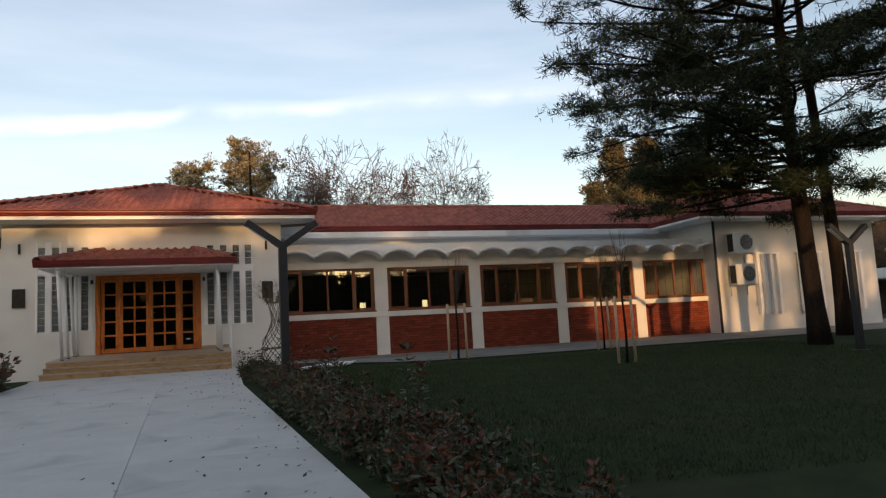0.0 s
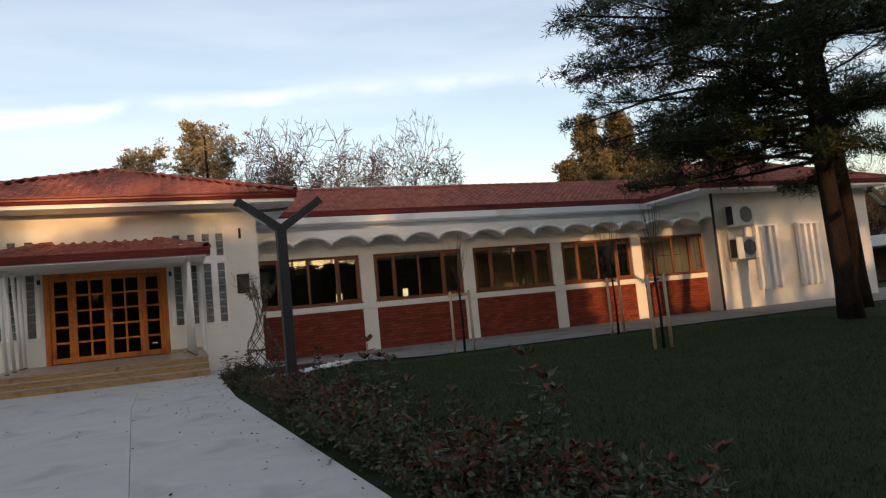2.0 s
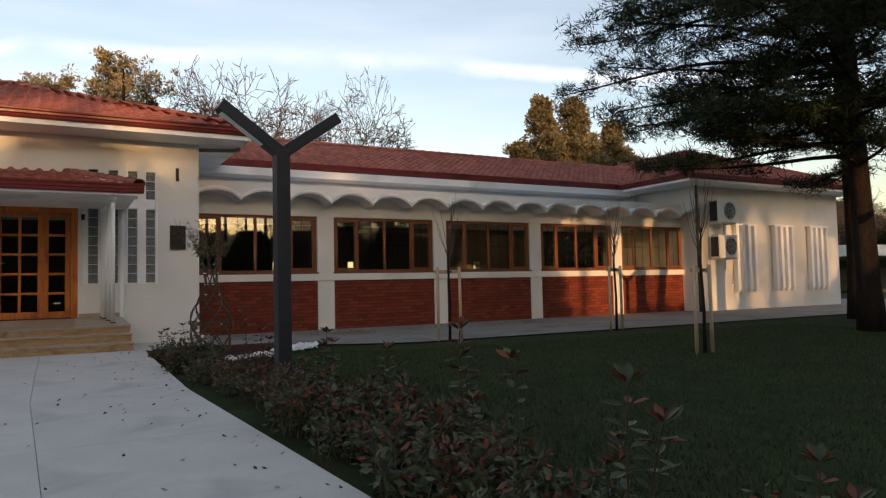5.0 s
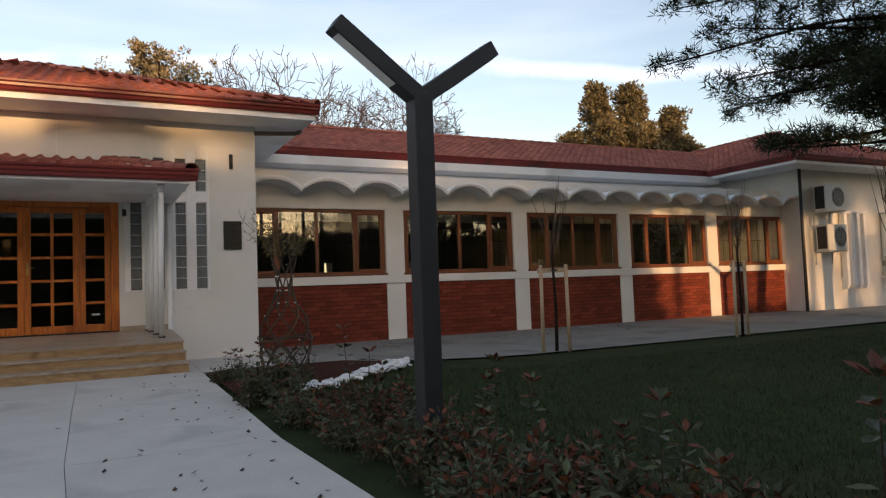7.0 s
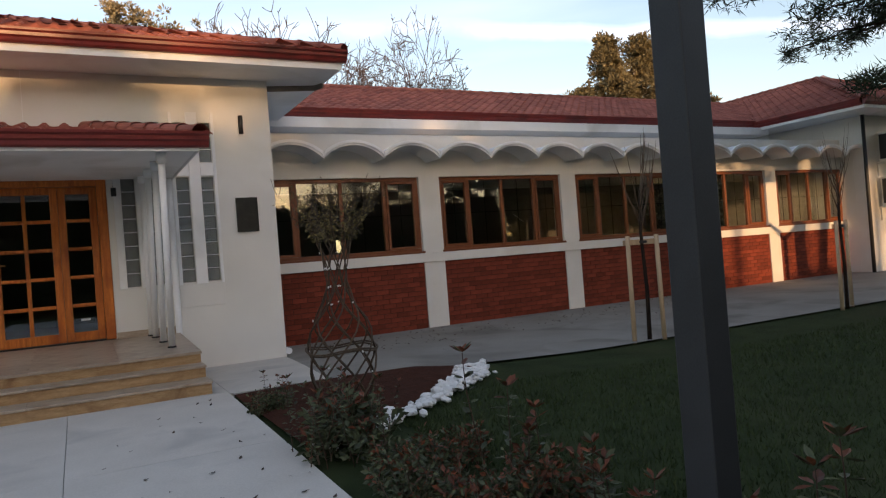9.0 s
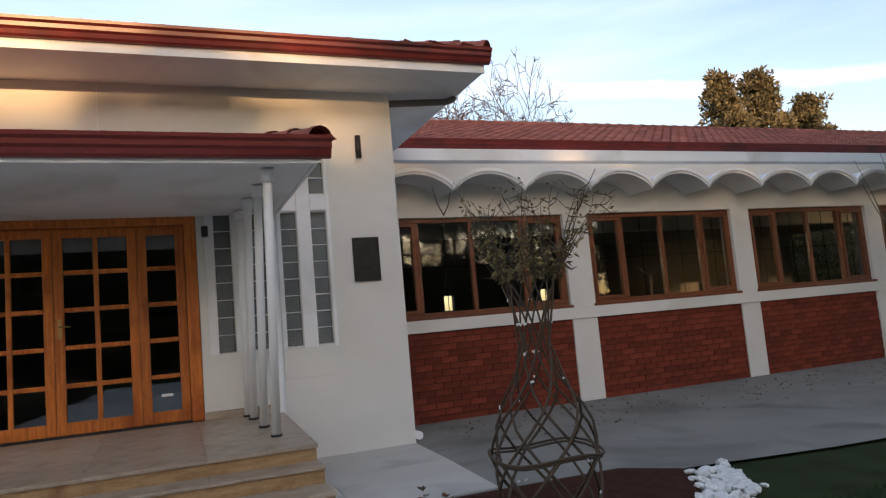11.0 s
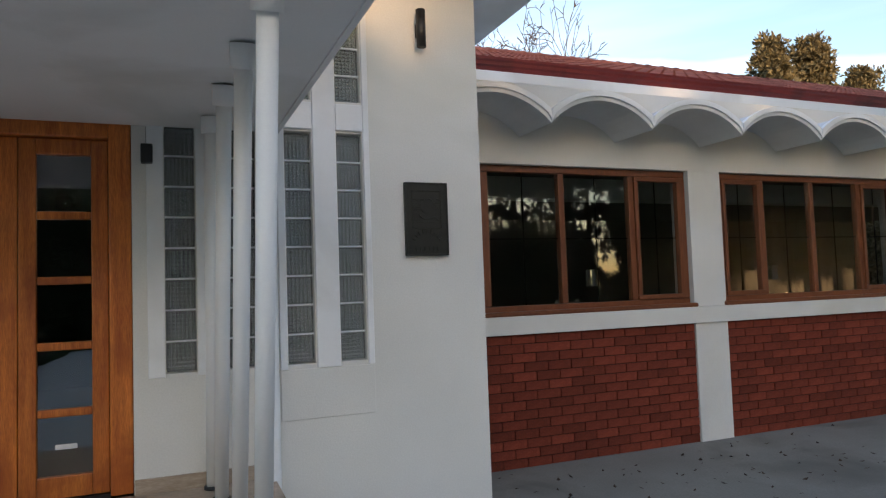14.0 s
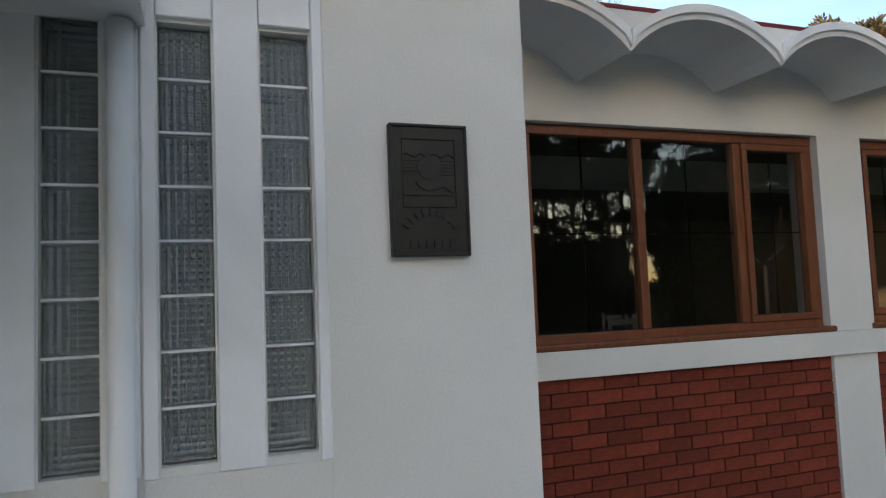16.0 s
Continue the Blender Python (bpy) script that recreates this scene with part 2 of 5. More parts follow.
# ---- builders ----
def box(bm, x0, x1, y0, y1, z0, z1, bevel=0.0):
    made = bmesh.ops.create_cube(bm, size=1.0, matrix=Matrix.Translation(((x0 + x1) / 2, (y0 + y1) / 2, (z0 + z1) / 2)) @ Matrix.Diagonal((x1 - x0, y1 - y0, z1 - z0, 1)))
    if bevel:
        edges = list({e for v in made["verts"] for e in v.link_edges})
        bmesh.ops.bevel(bm, geom=edges, offset=bevel, segments=2, profile=0.5, affect="EDGES")
    return bm


def boxed(*args):
    return box(bmesh.new(), *args)


def tube(bm, points, radii, sides=8, cap=True):
    """A round tube along the points."""
    rings = []
    points = [Vector(p) for p in points]
    for i, p in enumerate(points):
        way = (points[min(i + 1, len(points) - 1)] - points[max(i - 1, 0)]).normalized()
        side = way.orthogonal().normalized() if i == 0 else (side - way * side.dot(way)).normalized()
        up = way.cross(side)
        r = radii[i] if hasattr(radii, "__len__") else radii
        rings.append([bm.verts.new(p + (side * math.cos(a) + up * math.sin(a)) * r) for a in (2 * math.pi * k / sides for k in range(sides))])
    for lo, hi in zip(rings, rings[1:]):
        for k in range(sides):
            f = bm.faces.new((lo[k], lo[(k + 1) % sides], hi[(k + 1) % sides], hi[k]))
            f.smooth = True
    if cap:
        bm.faces.new(rings[0][::-1])
        bm.faces.new(rings[-1])
    return bm


def extrude_x(bm, profile, x0, x1):
    """A closed profile of (y, z) drawn along x."""
    a = [bm.verts.new((x0, y, z)) for y, z in profile]
    b = [bm.verts.new((x1, y, z)) for y, z in profile]
    n = len(profile)
    for i in range(n):
        bm.faces.new((a[i], a[(i + 1) % n], b[(i + 1) % n], b[i]))
    bm.faces.new(a[::-1])
    bm.faces.new(b)
    bmesh.ops.recalc_face_normals(bm, faces=bm.faces[:])
    return bm


def mesh_of(name, bm, material):
    me = bpy.data.meshes.new(name)
    bm.to_mesh(me)
    bm.free()
    me.materials.append(material)
    return me


def raw(name, verts, faces, material):
    me = bpy.data.meshes.new(name)
    me.from_pydata(verts, [], faces)
    me.materials.append(material)
    me.update()
    return me


def part(name, bm, material, parent, label=""):
    ob = new(name, mesh_of(name, bm, material))
    ob.parent = parent
    return tagged(ob, label)


def piece(name, me, parent, m):
    """One of many alike pieces on a shared mesh."""
    ob = new(name, me)
    ob.parent = parent
    ob.matrix_basis = m
    return ob


def empty(name, place=(0, 0, 0), **tags):
    ob = new(name)
    ob.empty_display_size = 0.1
    ob.location = place
    return tagged(ob, **tags)


def setting(name, bm, material, label, category):
    return tagged(new(name, mesh_of(name, bm, material)), label, category, kind="structure")


def ease(a, b, v):
    q = min(1.0, max(0.0, (v - a) / (b - a)))
    return q * q * (3 - 2 * q)


def ground(x, y):
    """The height of the ground: level by the house, falling gently towards the street and across the lawn."""
    z = 0.06 - 0.06 * ease(16.8, 18.3, y) if y > 15.0 else 0.06 - 0.028 * (15.0 - max(y, -12.0))
    z -= ease(2.6, 6.5, x) * 0.12 * min(1.0, max(0.0, (19.5 - y) / 4.0))
    return z


# ---- ground, path, pavement ----
def grid_sheet(xs, ys, height, lift=0.0):
    verts = [(x, y, height(x, y) + lift) for y in ys for x in xs]
    n = len(xs)
    faces = [(j * n + i, j * n + i + 1, (j + 1) * n + i + 1, (j + 1) * n + i) for j in range(len(ys) - 1) for i in range(n - 1)]
    return verts, faces


def steps_between(a, b, step):
    n = max(1, int(round((b - a) / step)))
    return [a + (b - a) * i / n for i in range(n + 1)]


gx = [-900, -300, -120, -60, -40] + steps_between(-30, 40, 1.0) + [50, 70, 110, 200, 400, 900]
gy = [-900, -300, -120, -60, -40] + steps_between(-30, 30, 1.0) + [40, 60, 90, 150, 400, 900]
gv, gf = grid_sheet(gx, gy, ground, -0.03)
lawn = tagged(new("ground", raw("ground", gv, gf, M_GRASS)), "short dark green lawn sloping gently from the house", "lawn", kind="structure")


def path_edge(y):
    return 0.96 if y > 11.0 else 0.96 + (11.0 - y) * 0.072


path = empty("path", label="pale concrete slab path with thin joints and fallen leaves", category="path", kind="structure")


def slab(corners, thick, material, name, parent):
    bm = bmesh.new()
    c = Vector([sum(v) / 4 for v in zip(*corners)])
    top = [bm.verts.new(Vector(p) - c) for p in corners]
    low = [bm.verts.new(Vector(p) - c - Vector((0, 0, thick))) for p in corners]
    bm.faces.new(top)
    bm.faces.new(low[::-1])
    for i in range(4):
        bm.faces.new((top[i], low[i], low[(i + 1) % 4], top[(i + 1) % 4]))
    bmesh.ops.recalc_face_normals(bm, faces=bm.faces[:])
    ob = part(name, bm, material, parent)
    ob.location = c
    return ob


def lay_path():
    ys = steps_between(-15.6, 15.6, 2.4)
    for y0, y1 in zip(ys, ys[1:]):
        for k in range(3):
            g = 0.0025
            quad = []
            for y, u in ((y0 + g, k), (y0 + g, k + 1), (y1 - g, k + 1), (y1 - g, k)):
                left, right = -3.9, path_edge(y)
                x = left + (right - left) * u / 3 + (g if u == k else -g)
                quad.append((x, y, ground(0, y) + 0.012))
            slab(quad, 0.1, M_PATH, "slab", path)


lay_path()
# light apron in front of the porch and the corner of the house
slab([(-4.0, 15.606, 0.072), (0.96, 15.606, 0.072), (0.96, 16.9, 0.072), (-4.0, 16.9, 0.072)], 0.1, M_PATH, "slab", path)
slab([(0.966, 15.5, 0.072), (2.12, 15.5, 0.072), (2.22, 16.9, 0.072), (0.966, 16.9, 0.072)], 0.1, M_PATH, "slab", path)
slab([(0.80, 16.904, 0.072), (2.22, 16.904, 0.072), (2.38, 18.4, 0.013), (0.80, 18.4, 0.013)], 0.1, M_PATH, "slab", path)

pv, pf = grid_sheet(steps_between(1.0, 34.0, 0.75), [15.1, 15.5, 16.0, 16.8, 17.3, 17.8, 18.3, 19.0, 19.5, 23.0], lambda x, y: ground(x, y), 0.004)
tagged(new("pavement", raw("pavement", pv, pf, M_PAVE)), "weathered grey concrete pavement along the brick wing", "pavement", kind="structure")

# ---- the house: walls ----
XL, XR, YF = -5.37, 2.39, 18.40            # front block
MID = (XL + XR) / 2
YP, YW = 19.80, 19.89                      # pilaster face and window face of the gallery
AX_EAVE = 18.10                            # side eave of the end wing
WX = 19.40                                 # wing's side wall
WY = 19.13                                 # wing's front wall
SOFFIT = 4.43
DOOR = (-2.95, -0.035, 0.605, 2.94)
BLOCKS = [(0.155, 0.34), (0.54, 0.725), (0.918, 1.103), (1.28, 1.465)]
BZ0, BZ1, BU0, BU1 = 1.32, 2.915, 3.14, 3.745


def front_wall():
    """The rendered front of the entrance block with openings for the door and the glass-block slots."""
    slots = []
    for a, b in BLOCKS:
        for s in ((a, b), (2 * MID - b, 2 * MID - a)):
            slots += [(s[0], s[1], BZ0, BZ1), (s[0], s[1], BU0, BU1)]
    holes = slots + [(DOOR[0], DOOR[1], 0.0, DOOR[3])]
    xs = sorted({XL, XR} | {h[0] for h in holes} | {h[1] for h in holes})
    zs = sorted({-0.3, SOFFIT} | {h[2] for h in holes} | {h[3] for h in holes})
    bm = bmesh.new()
    for x0, x1 in zip(xs, xs[1:]):
        run = None
        for z0, z1 in zip(zs, zs[1:]):
            cx, cz = (x0 + x1) / 2, (z0 + z1) / 2
            solid = not any(h[0] < cx < h[1] and h[2] < cz < h[3] for h in holes)
            if solid:
                run = (run[0], z1) if run else (z0, z1)
            if run and (not solid or z1 == zs[-1]):
                box(bm, x0, x1, YF, YF + 0.30, *run)
                run = None
    bmesh.ops.remove_doubles(bm, verts=bm.verts[:], dist=1e-5)
    inner = [f for f in bm.faces if any(g is not f and (g.calc_center_median() - f.calc_center_median()).length < 1e-5 for e in f.edges for g in e.link_faces)]
    bmesh.ops.delete(bm, geom=inner, context="FACES")
    return setting("wall_front", bm, M_PLASTER, "cream rendered entrance wall with glass-block slots", "wall")


front_wall()
setting("wall_front_side", boxed(XR - 0.30, XR, YF + 0.302, 26.0, -0.3, SOFFIT), M_PLASTER, "cream rendered side wall of the entrance block", "wall")
setting("wall_front_side_west", boxed(XL, XL + 0.30, YF + 0.302, 26.0, -0.3, SOFFIT), M_PLASTER, "cream rendered side wall of the entrance block", "wall")
# slim raised rendered surrounds of the outer glass-block pairs
for flip in (False, True):
    bm = bmesh.new()
    for a, b, z0, z1 in ((0.862, 0.912, 1.29, 3.9), (1.11, 1.273, 1.29, 3.9), (1.471, 1.515, 1.29, 3.9), (0.914, 1.108, 2.93, 3.12), (1.275, 1.469, 2.93, 3.12)):
        if flip:
            a, b = 2 * MID - b, 2 * MID - a
        box(bm, a, b, YF - 0.022, YF + 0.01, z0, z1, 0.006)
    setting("trim", bm, M_WHITE, "white rendered surround of the glass-block slots", "trim")
    a, b = (0.862, 1.515) if not flip else (2 * MID - 1.515, 2 * MID - 0.862)
    setting("trim", boxed(a, b, YF - 0.012, YF + 0.01, 0.95, 1.288, 0.005), M_PLASTER, "rendered apron below the glass-block slots", "trim")
    bm = bmesh.new()
    for a, b, z0, z1 in ((0.05, 0.15, 1.30, 2.9), (0.345, 0.535, 1.30, 2.9), (0.73, 0.855, 1.30, 2.9)):
        if flip:
            a, b = 2 * MID - b, 2 * MID - a
        box(bm, a, b, YF - 0.016, YF + 0.01, z0, z1, 0.005)
    setting("trim", bm, M_WHITE, "white rendered strip between glass-block slots", "trim")

# glass blocks
block_me = None


def glass_slot(x0, x1, z0, z1, n):
    global block_me
    pitch = (z1 - z0) / n
    if block_me is None:
        bm = boxed(-0.0895, 0.0895, -0.04, 0.04, -0.0945, 0.0945, 0.008)
        block_me = mesh_of("glass_block", bm, M_BLOCK)
    slot = empty("window_slot", ((x0 + x1) / 2, YF + 0.08, z0), label="upright slot of square ribbed glass blocks", category="window", kind="structure")
    bm = bmesh.new()
    for k in range(1, n):
        box(bm, -(x1 - x0) / 2, (x1 - x0) / 2, -0.043, 0.04, k * pitch - 0.0045, k * pitch + 0.0045)
    part("mortar", bm, M_WHITE, slot)
    for k in range(n):
        ob = piece("glass_block", block_me, slot, pose(0, 0, (k + 0.5) * pitch))
        ob.visible_shadow = False


for a, b in BLOCKS:
    for s in ((a, b), (2 * MID - b, 2 * MID - a)):
        glass_slot(s[0], s[1], BZ0, BZ1, 8)
        glass_slot(s[0], s[1], BU0, BU1, 3)


# ---- gallery wing with brick panels ----
PIL = [(5.65, 6.11), (9.165, 9.59), (12.615, 13.04), (16.03, 16.46)]
BAYS = [(XR + 0.002, 5.65), (6.11, 9.165), (9.59, 12.615), (13.04, 16.03), (16.46, WX)]
Z_BRICK, Z_SILL, Z_WIN = 1.31, 1.495, 3.025


def gallery_wall():
    setting("wall_gallery", boxed(XR + 0.002, WX - 0.002, YP, YP + 0.30, Z_WIN, 3.86), M_PLASTER, "white rendered wall above the gallery windows", "wall")
    setting("sill_band", boxed(XR + 0.002, WX - 0.002, YP - 0.035, YP + 0.30, Z_BRICK + 0.002, Z_SILL, 0.006), M_PLASTER, "white rendered sill band above the bricks", "trim")
    for a, b in PIL:
        setting("pilaster", boxed(a, b, YP - 0.004, YP + 0.30, -0.3, Z_BRICK), M_PLASTER, "cream rendered pilaster between brick panels", "pilaster")
        setting("window_pier", boxed(a, b, YP, YP + 0.30, Z_SILL + 0.001, Z_WIN - 0.001), M_PLASTER, "cream rendered pier between gallery windows", "pier")


gallery_wall()


def gallery_window(x0, x1):
    win = empty("window", ((x0 + x1) / 2, YW, Z_SILL), label="brown wooden four-light window with dark reflecting glass", category="window", kind="structure")
    w, h = (x1 - x0) / 2 - 0.004, Z_WIN - Z_SILL - 0.004
    bm = bmesh.new()
    for a, b, c, d in ((-w, w, h - 0.07, h), (-w, w, 0.03, 0.10), (-w, -w + 0.07, 0.102, h - 0.072), (w - 0.07, w, 0.102, h - 0.072)):
        box(bm, a, b, -0.03, 0.06, c, d, 0.006)
    part("window_frame", bm, M_FRAME, win)
    part("window_sill", boxed(-w - 0.03, w + 0.03, -0.13, 0.05, 0.0, 0.045, 0.012), M_FRAME, win)
    inner = 2 * w - 0.14
    cuts = [-w + 0.07 + inner * u for u in (0.0, 0.215, 0.5, 0.785, 1.0)]
    for c in cuts[1:-1]:
        part("mullion", boxed(c - 0.035, c + 0.035, -0.025, 0.055, 0.102, h - 0.072, 0.006), M_FRAME, win)
    for k, (a, b) in enumerate(zip(cuts, cuts[1:])):
        a, b = a + (0.036 if k else 0.002), b - (0.036 if k < 3 else 0.002)
        z0, z1 = 0.104, h - 0.074
        if k in (0, 3):
            bm = bmesh.new()
            for p, q, r, s in ((a, b, z0, z0 + 0.05), (a, b, z1 - 0.05, z1), (a, a + 0.05, z0 + 0.051, z1 - 0.051), (b - 0.05, b, z0 + 0.051, z1 - 0.051)):
                box(bm, p, q, -0.045, 0.03, r, s, 0.006)
            part("casement", bm, M_FRAME, win)
            a, b, z0, z1 = a + 0.05, b - 0.05, z0 + 0.05, z1 - 0.05
        pane = part("pane", boxed(a, b, 0.010, 0.014, z0, z1), M_GLASS, win)
        pane.visible_shadow = False
        bm = bmesh.new()
        zc = (z0 + z1) / 2
        box(bm, a, b, 0.016, 0.026, zc - 0.006, zc + 0.006)
        box(bm, (a + b) / 2 - 0.005, (a + b) / 2 + 0.005, 0.0165, 0.0255, z0, z1)
        part("glazing_bar", bm, M_BARK, win)


for a, b in BAYS:
    gallery_window(a, b)


# barrel-vaulted canopy roof of the gallery
def vault_roof():
    n, x0, pitch = 15, XR - 0.04, 1.165
    rise, thick, y0, y1 = 0.25, 0.07, 19.17, 21.98
    half = pitch / 2
    rad = (half * half + rise * rise) / (2 * rise)
    roof = empty("canopy_roof", (0, 0, 0), label="row of thin white concrete barrel vaults over the windows", category="roof", kind="structure")
    span = math.asin(half / rad)
    segs = 14
    bm = bmesh.new()
    rim = bmesh.new()
    for b, dy0, dy1, dr0, dr1 in ((bm, 0.0, y1 - y0, 0.0, thick), (rim, -0.022, 0.03, thick - 0.030, thick + 0.022)):
        inner, outer = [], []
        for k in range(segs + 1):
            a = -span + 2 * span * k / segs
            inner.append(((rad + dr0) * math.sin(a), (rad + dr0) * math.cos(a) - rad + rise))
            outer.append(((rad + dr1) * math.sin(a), (rad + dr1) * math.cos(a) - rad + rise))
        lim = half - 0.002
        rows = [[b.verts.new((max(-lim, min(lim, x)), dy, z)) for x, z in line] for dy in (dy0, dy1) for line in (inner, outer)]
        i0, o0, i1, o1 = rows
        for k in range(segs):
            for quad in ((i0[k], i0[k + 1], o0[k + 1], o0[k]), (i1[k], o1[k], o1[k + 1], i1[k + 1]), (i0[k], i1[k], i1[k + 1], i0[k + 1]), (o0[k], o0[k + 1], o1[k + 1], o1[k])):
                f = b.faces.new(quad)
        for k in (0, segs):
            b.faces.new((i0[k], o0[k], o1[k], i1[k]))
        bmesh.ops.recalc_face_normals(b, faces=b.faces[:])
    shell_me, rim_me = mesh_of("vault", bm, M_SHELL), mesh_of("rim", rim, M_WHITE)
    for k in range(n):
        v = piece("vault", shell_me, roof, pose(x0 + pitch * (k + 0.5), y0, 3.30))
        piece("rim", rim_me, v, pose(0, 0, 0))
    return roof


vault_roof()
# upper wall behind the vaults, with a white boxed eave
setting("wall_upper", boxed(XR + 0.002, WX + 0.2, 22.07, 22.37, 3.0, 4.53), M_PLASTER, "cream upper wall behind the vaulted canopy", "wall")
setting("eave_soffit", boxed(XR + 0.002, AX_EAVE + 0.4, 21.40, 22.065, 4.31, 4.53, 0.01), M_WHITE, "white boxed eave under the long roof", "eave")


# ---- the far wing ----
def wing():
    setting("wall_wing", boxed(WX, 27.75, WY, WY + 0.3, -0.6, 4.45), M_PLASTER, "cream rendered end wing catching warm low sun", "wall")
    for x in (WX, 27.45):
        setting("wall_wing_side", boxed(x, x + 0.3, WY + 0.302, 24.0, -0.6, 4.45), M_PLASTER, "cream rendered side wall of the end wing", "wall")
    setting("eave_soffit_wing", boxed(AX_EAVE + 0.04, 28.3, 18.25, 22.0, 4.454, 4.56, 0.01), M_WHITE, "white boxed eave of the end wing", "eave")
    for x in (21.22, 23.42, 25.60):
        g = empty("window_guard", (x + 0.58, WY, 0.72), label="upright white bars guarding a shuttered window", category="window guard", kind="structure")
        part("panel", boxed(-0.50, 0.50, -0.012, 0.01, 0.12, 2.2, 0.004), M_WHITE, g)
        for k in range(4):
            bx = -0.5 + k * 0.333
            part("bar", boxed(bx - 0.075, bx + 0.075, -0.22, -0.05, 0.0, 2.34, 0.012), M_WHITE, g)
            part("bracket", boxed(bx - 0.05, bx + 0.05, -0.18, 0.0, -0.10, 0.12, 0.012), M_WHITE, g)
        part("lintel", boxed(-0.62, 0.62, -0.235, 0.0, 2.342, 2.42, 0.01), M_WHITE, g)
        part("lower_rail", boxed(-0.62, 0.62, -0.05, 0.0, 0.20, 0.30, 0.008), M_WHITE, g)
    pipe = tube(bmesh.new(), [(WX - 0.02, WY - 0.06, 4.46), (WX - 0.02, WY - 0.06, -0.1)], 0.05, 10)
    tagged(new("downpipe", mesh_of("downpipe", pipe, M_LAMP)), "dark grey downpipe at the corner of the end wing", "downpipe", kind="structure")


wing()


def air_conditioner(x, z):
    ac = empty("air_conditioner", (x, WY, z), label="white outdoor air conditioning unit on wall brackets", category="air conditioner", group="outdoor units on the end wing")
    part("casing", boxed(-0.50, 0.50, -0.52, -0.12, 0.0, 0.82, 0.02), M_ACWHITE, ac)
    for r in (0.10, 0.19, 0.28):
        part("guard_ring", tube(bmesh.new(), [(0.12 + r * math.cos(a), -0.527, 0.42 + r * math.sin(a)) for a in (2 * math.pi * k / 20 for k in range(21))], 0.008, 4, False), M_ACWHITE, ac)
    for k in range(8):
        a = math.pi * k / 4
        part("guard_spoke", tube(bmesh.new(), [(0.12 + 0.05 * math.cos(a), -0.53, 0.42 + 0.05 * math.sin(a)), (0.12 + 0.3 * math.cos(a), -0.53, 0.42 + 0.3 * math.sin(a))], 0.005, 4), M_ACWHITE, ac)
    part("fan_opening", tube(bmesh.new(), [(0.12, -0.5205, 0.42), (0.12, -0.5225, 0.42)], 0.31, 28), M_BLACK, ac, "dark round fan opening")
    part("side_grille", boxed(-0.506, -0.499, -0.48, -0.16, 0.06, 0.76), M_BLACK, ac, "dark side grille")
    for s in (-0.4, 0.4):
        bm = boxed(s - 0.02, s + 0.02, -0.54, 0.0, -0.045, -0.002)
        box(bm, s - 0.02, s + 0.02, -0.04, 0.0, -0.42, -0.047)
        part("bracket", bm, M_ACWHITE, ac)


air_conditioner(20.42, 3.12)
air_conditioner(20.42, 1.86)


# ---- roofs ----
TILE_W, TILE_L = 0.245, 0.34


def tile_bm(w=TILE_W, l=TILE_L):
    """A clay pantile: a round roll and a flat pan, thick at its lower lip. Lies with its length up +y."""
    prof = [(-w / 2, 0.012), (-w * 0.30, 0.0), (-w * 0.02, 0.004), (w * 0.08, 0.026), (w * 0.22, 0.052), (w * 0.36, 0.052), (w / 2 + 0.006, 0.016)]
    v = []
    for y, lift in ((-0.02, 0.020), (l, 0.0)):
        v += [(x, y, z + lift + 0.012) for x, z in prof]
    n = len(prof)
    v += [(x, -0.02, z + 0.016) for x, z in prof]
    f = [(i, i + 1, n + i + 1, n + i) for i in range(n - 1)] + [(2 * n + i, 2 * n + i + 1, i + 1, i) for i in range(n - 1)]
    return v, f


TV, TF = tile_bm()
tile_mesh = raw("roof_tile", TV, TF, M_TILE)


def tiled_slope(roof, a, b, c, d, singles):
    """Tiles over the slope whose eave runs from a to b and whose upper edge from d to c. The lowest rows are single tiles."""
    a, b, c, d = (Vector(p) for p in (a, b, c, d))
    ex = (b - a).normalized()
    nz = ex.cross(d - a).normalized()
    ey = nz.cross(ex)
    m3 = Matrix((ex, ey, nz)).transposed()
    width, height = (b - a).length, (d - a).dot(ey)
    dl, dr = (d - a).dot(ex), (c - a).dot(ex)
    verts, faces = [], []
    count = 0
    base = np.array(TV)
    for j in range(int(height / (TILE_L - 0.04)) + 1):
        s = j * (TILE_L - 0.04)
        u = min(1, s / height)
        lo, hi = dl * u, width + (dr - width) * u
        k = math.floor(lo / TILE_W)
        while (k + 0.5) * TILE_W < hi:
            x = (k + 0.5) * TILE_W
            k += 1
            if x < lo:
                continue
            p = a + ex * x + ey * s
            if count < singles:
                piece("roof_tile", tile_mesh, roof, Matrix.Translation(p) @ m3.to_4x4() @ pose(0, 0, 0, random.uniform(-1, 1), random.uniform(-1, 1), random.uniform(-0.8, 0.8)))
                count += 1
            else:
                pts = base @ np.array(m3).T + np.array(p)
                o = len(verts)
                verts += pts.tolist()
                faces += [tuple(i + o for i in f) for f in TF]
    if verts:
        ob = new("roof_tiles", raw("roof_tiles", verts, faces, M_TILES))
        ob.parent = roof
        tagged(ob, kind="stuff")


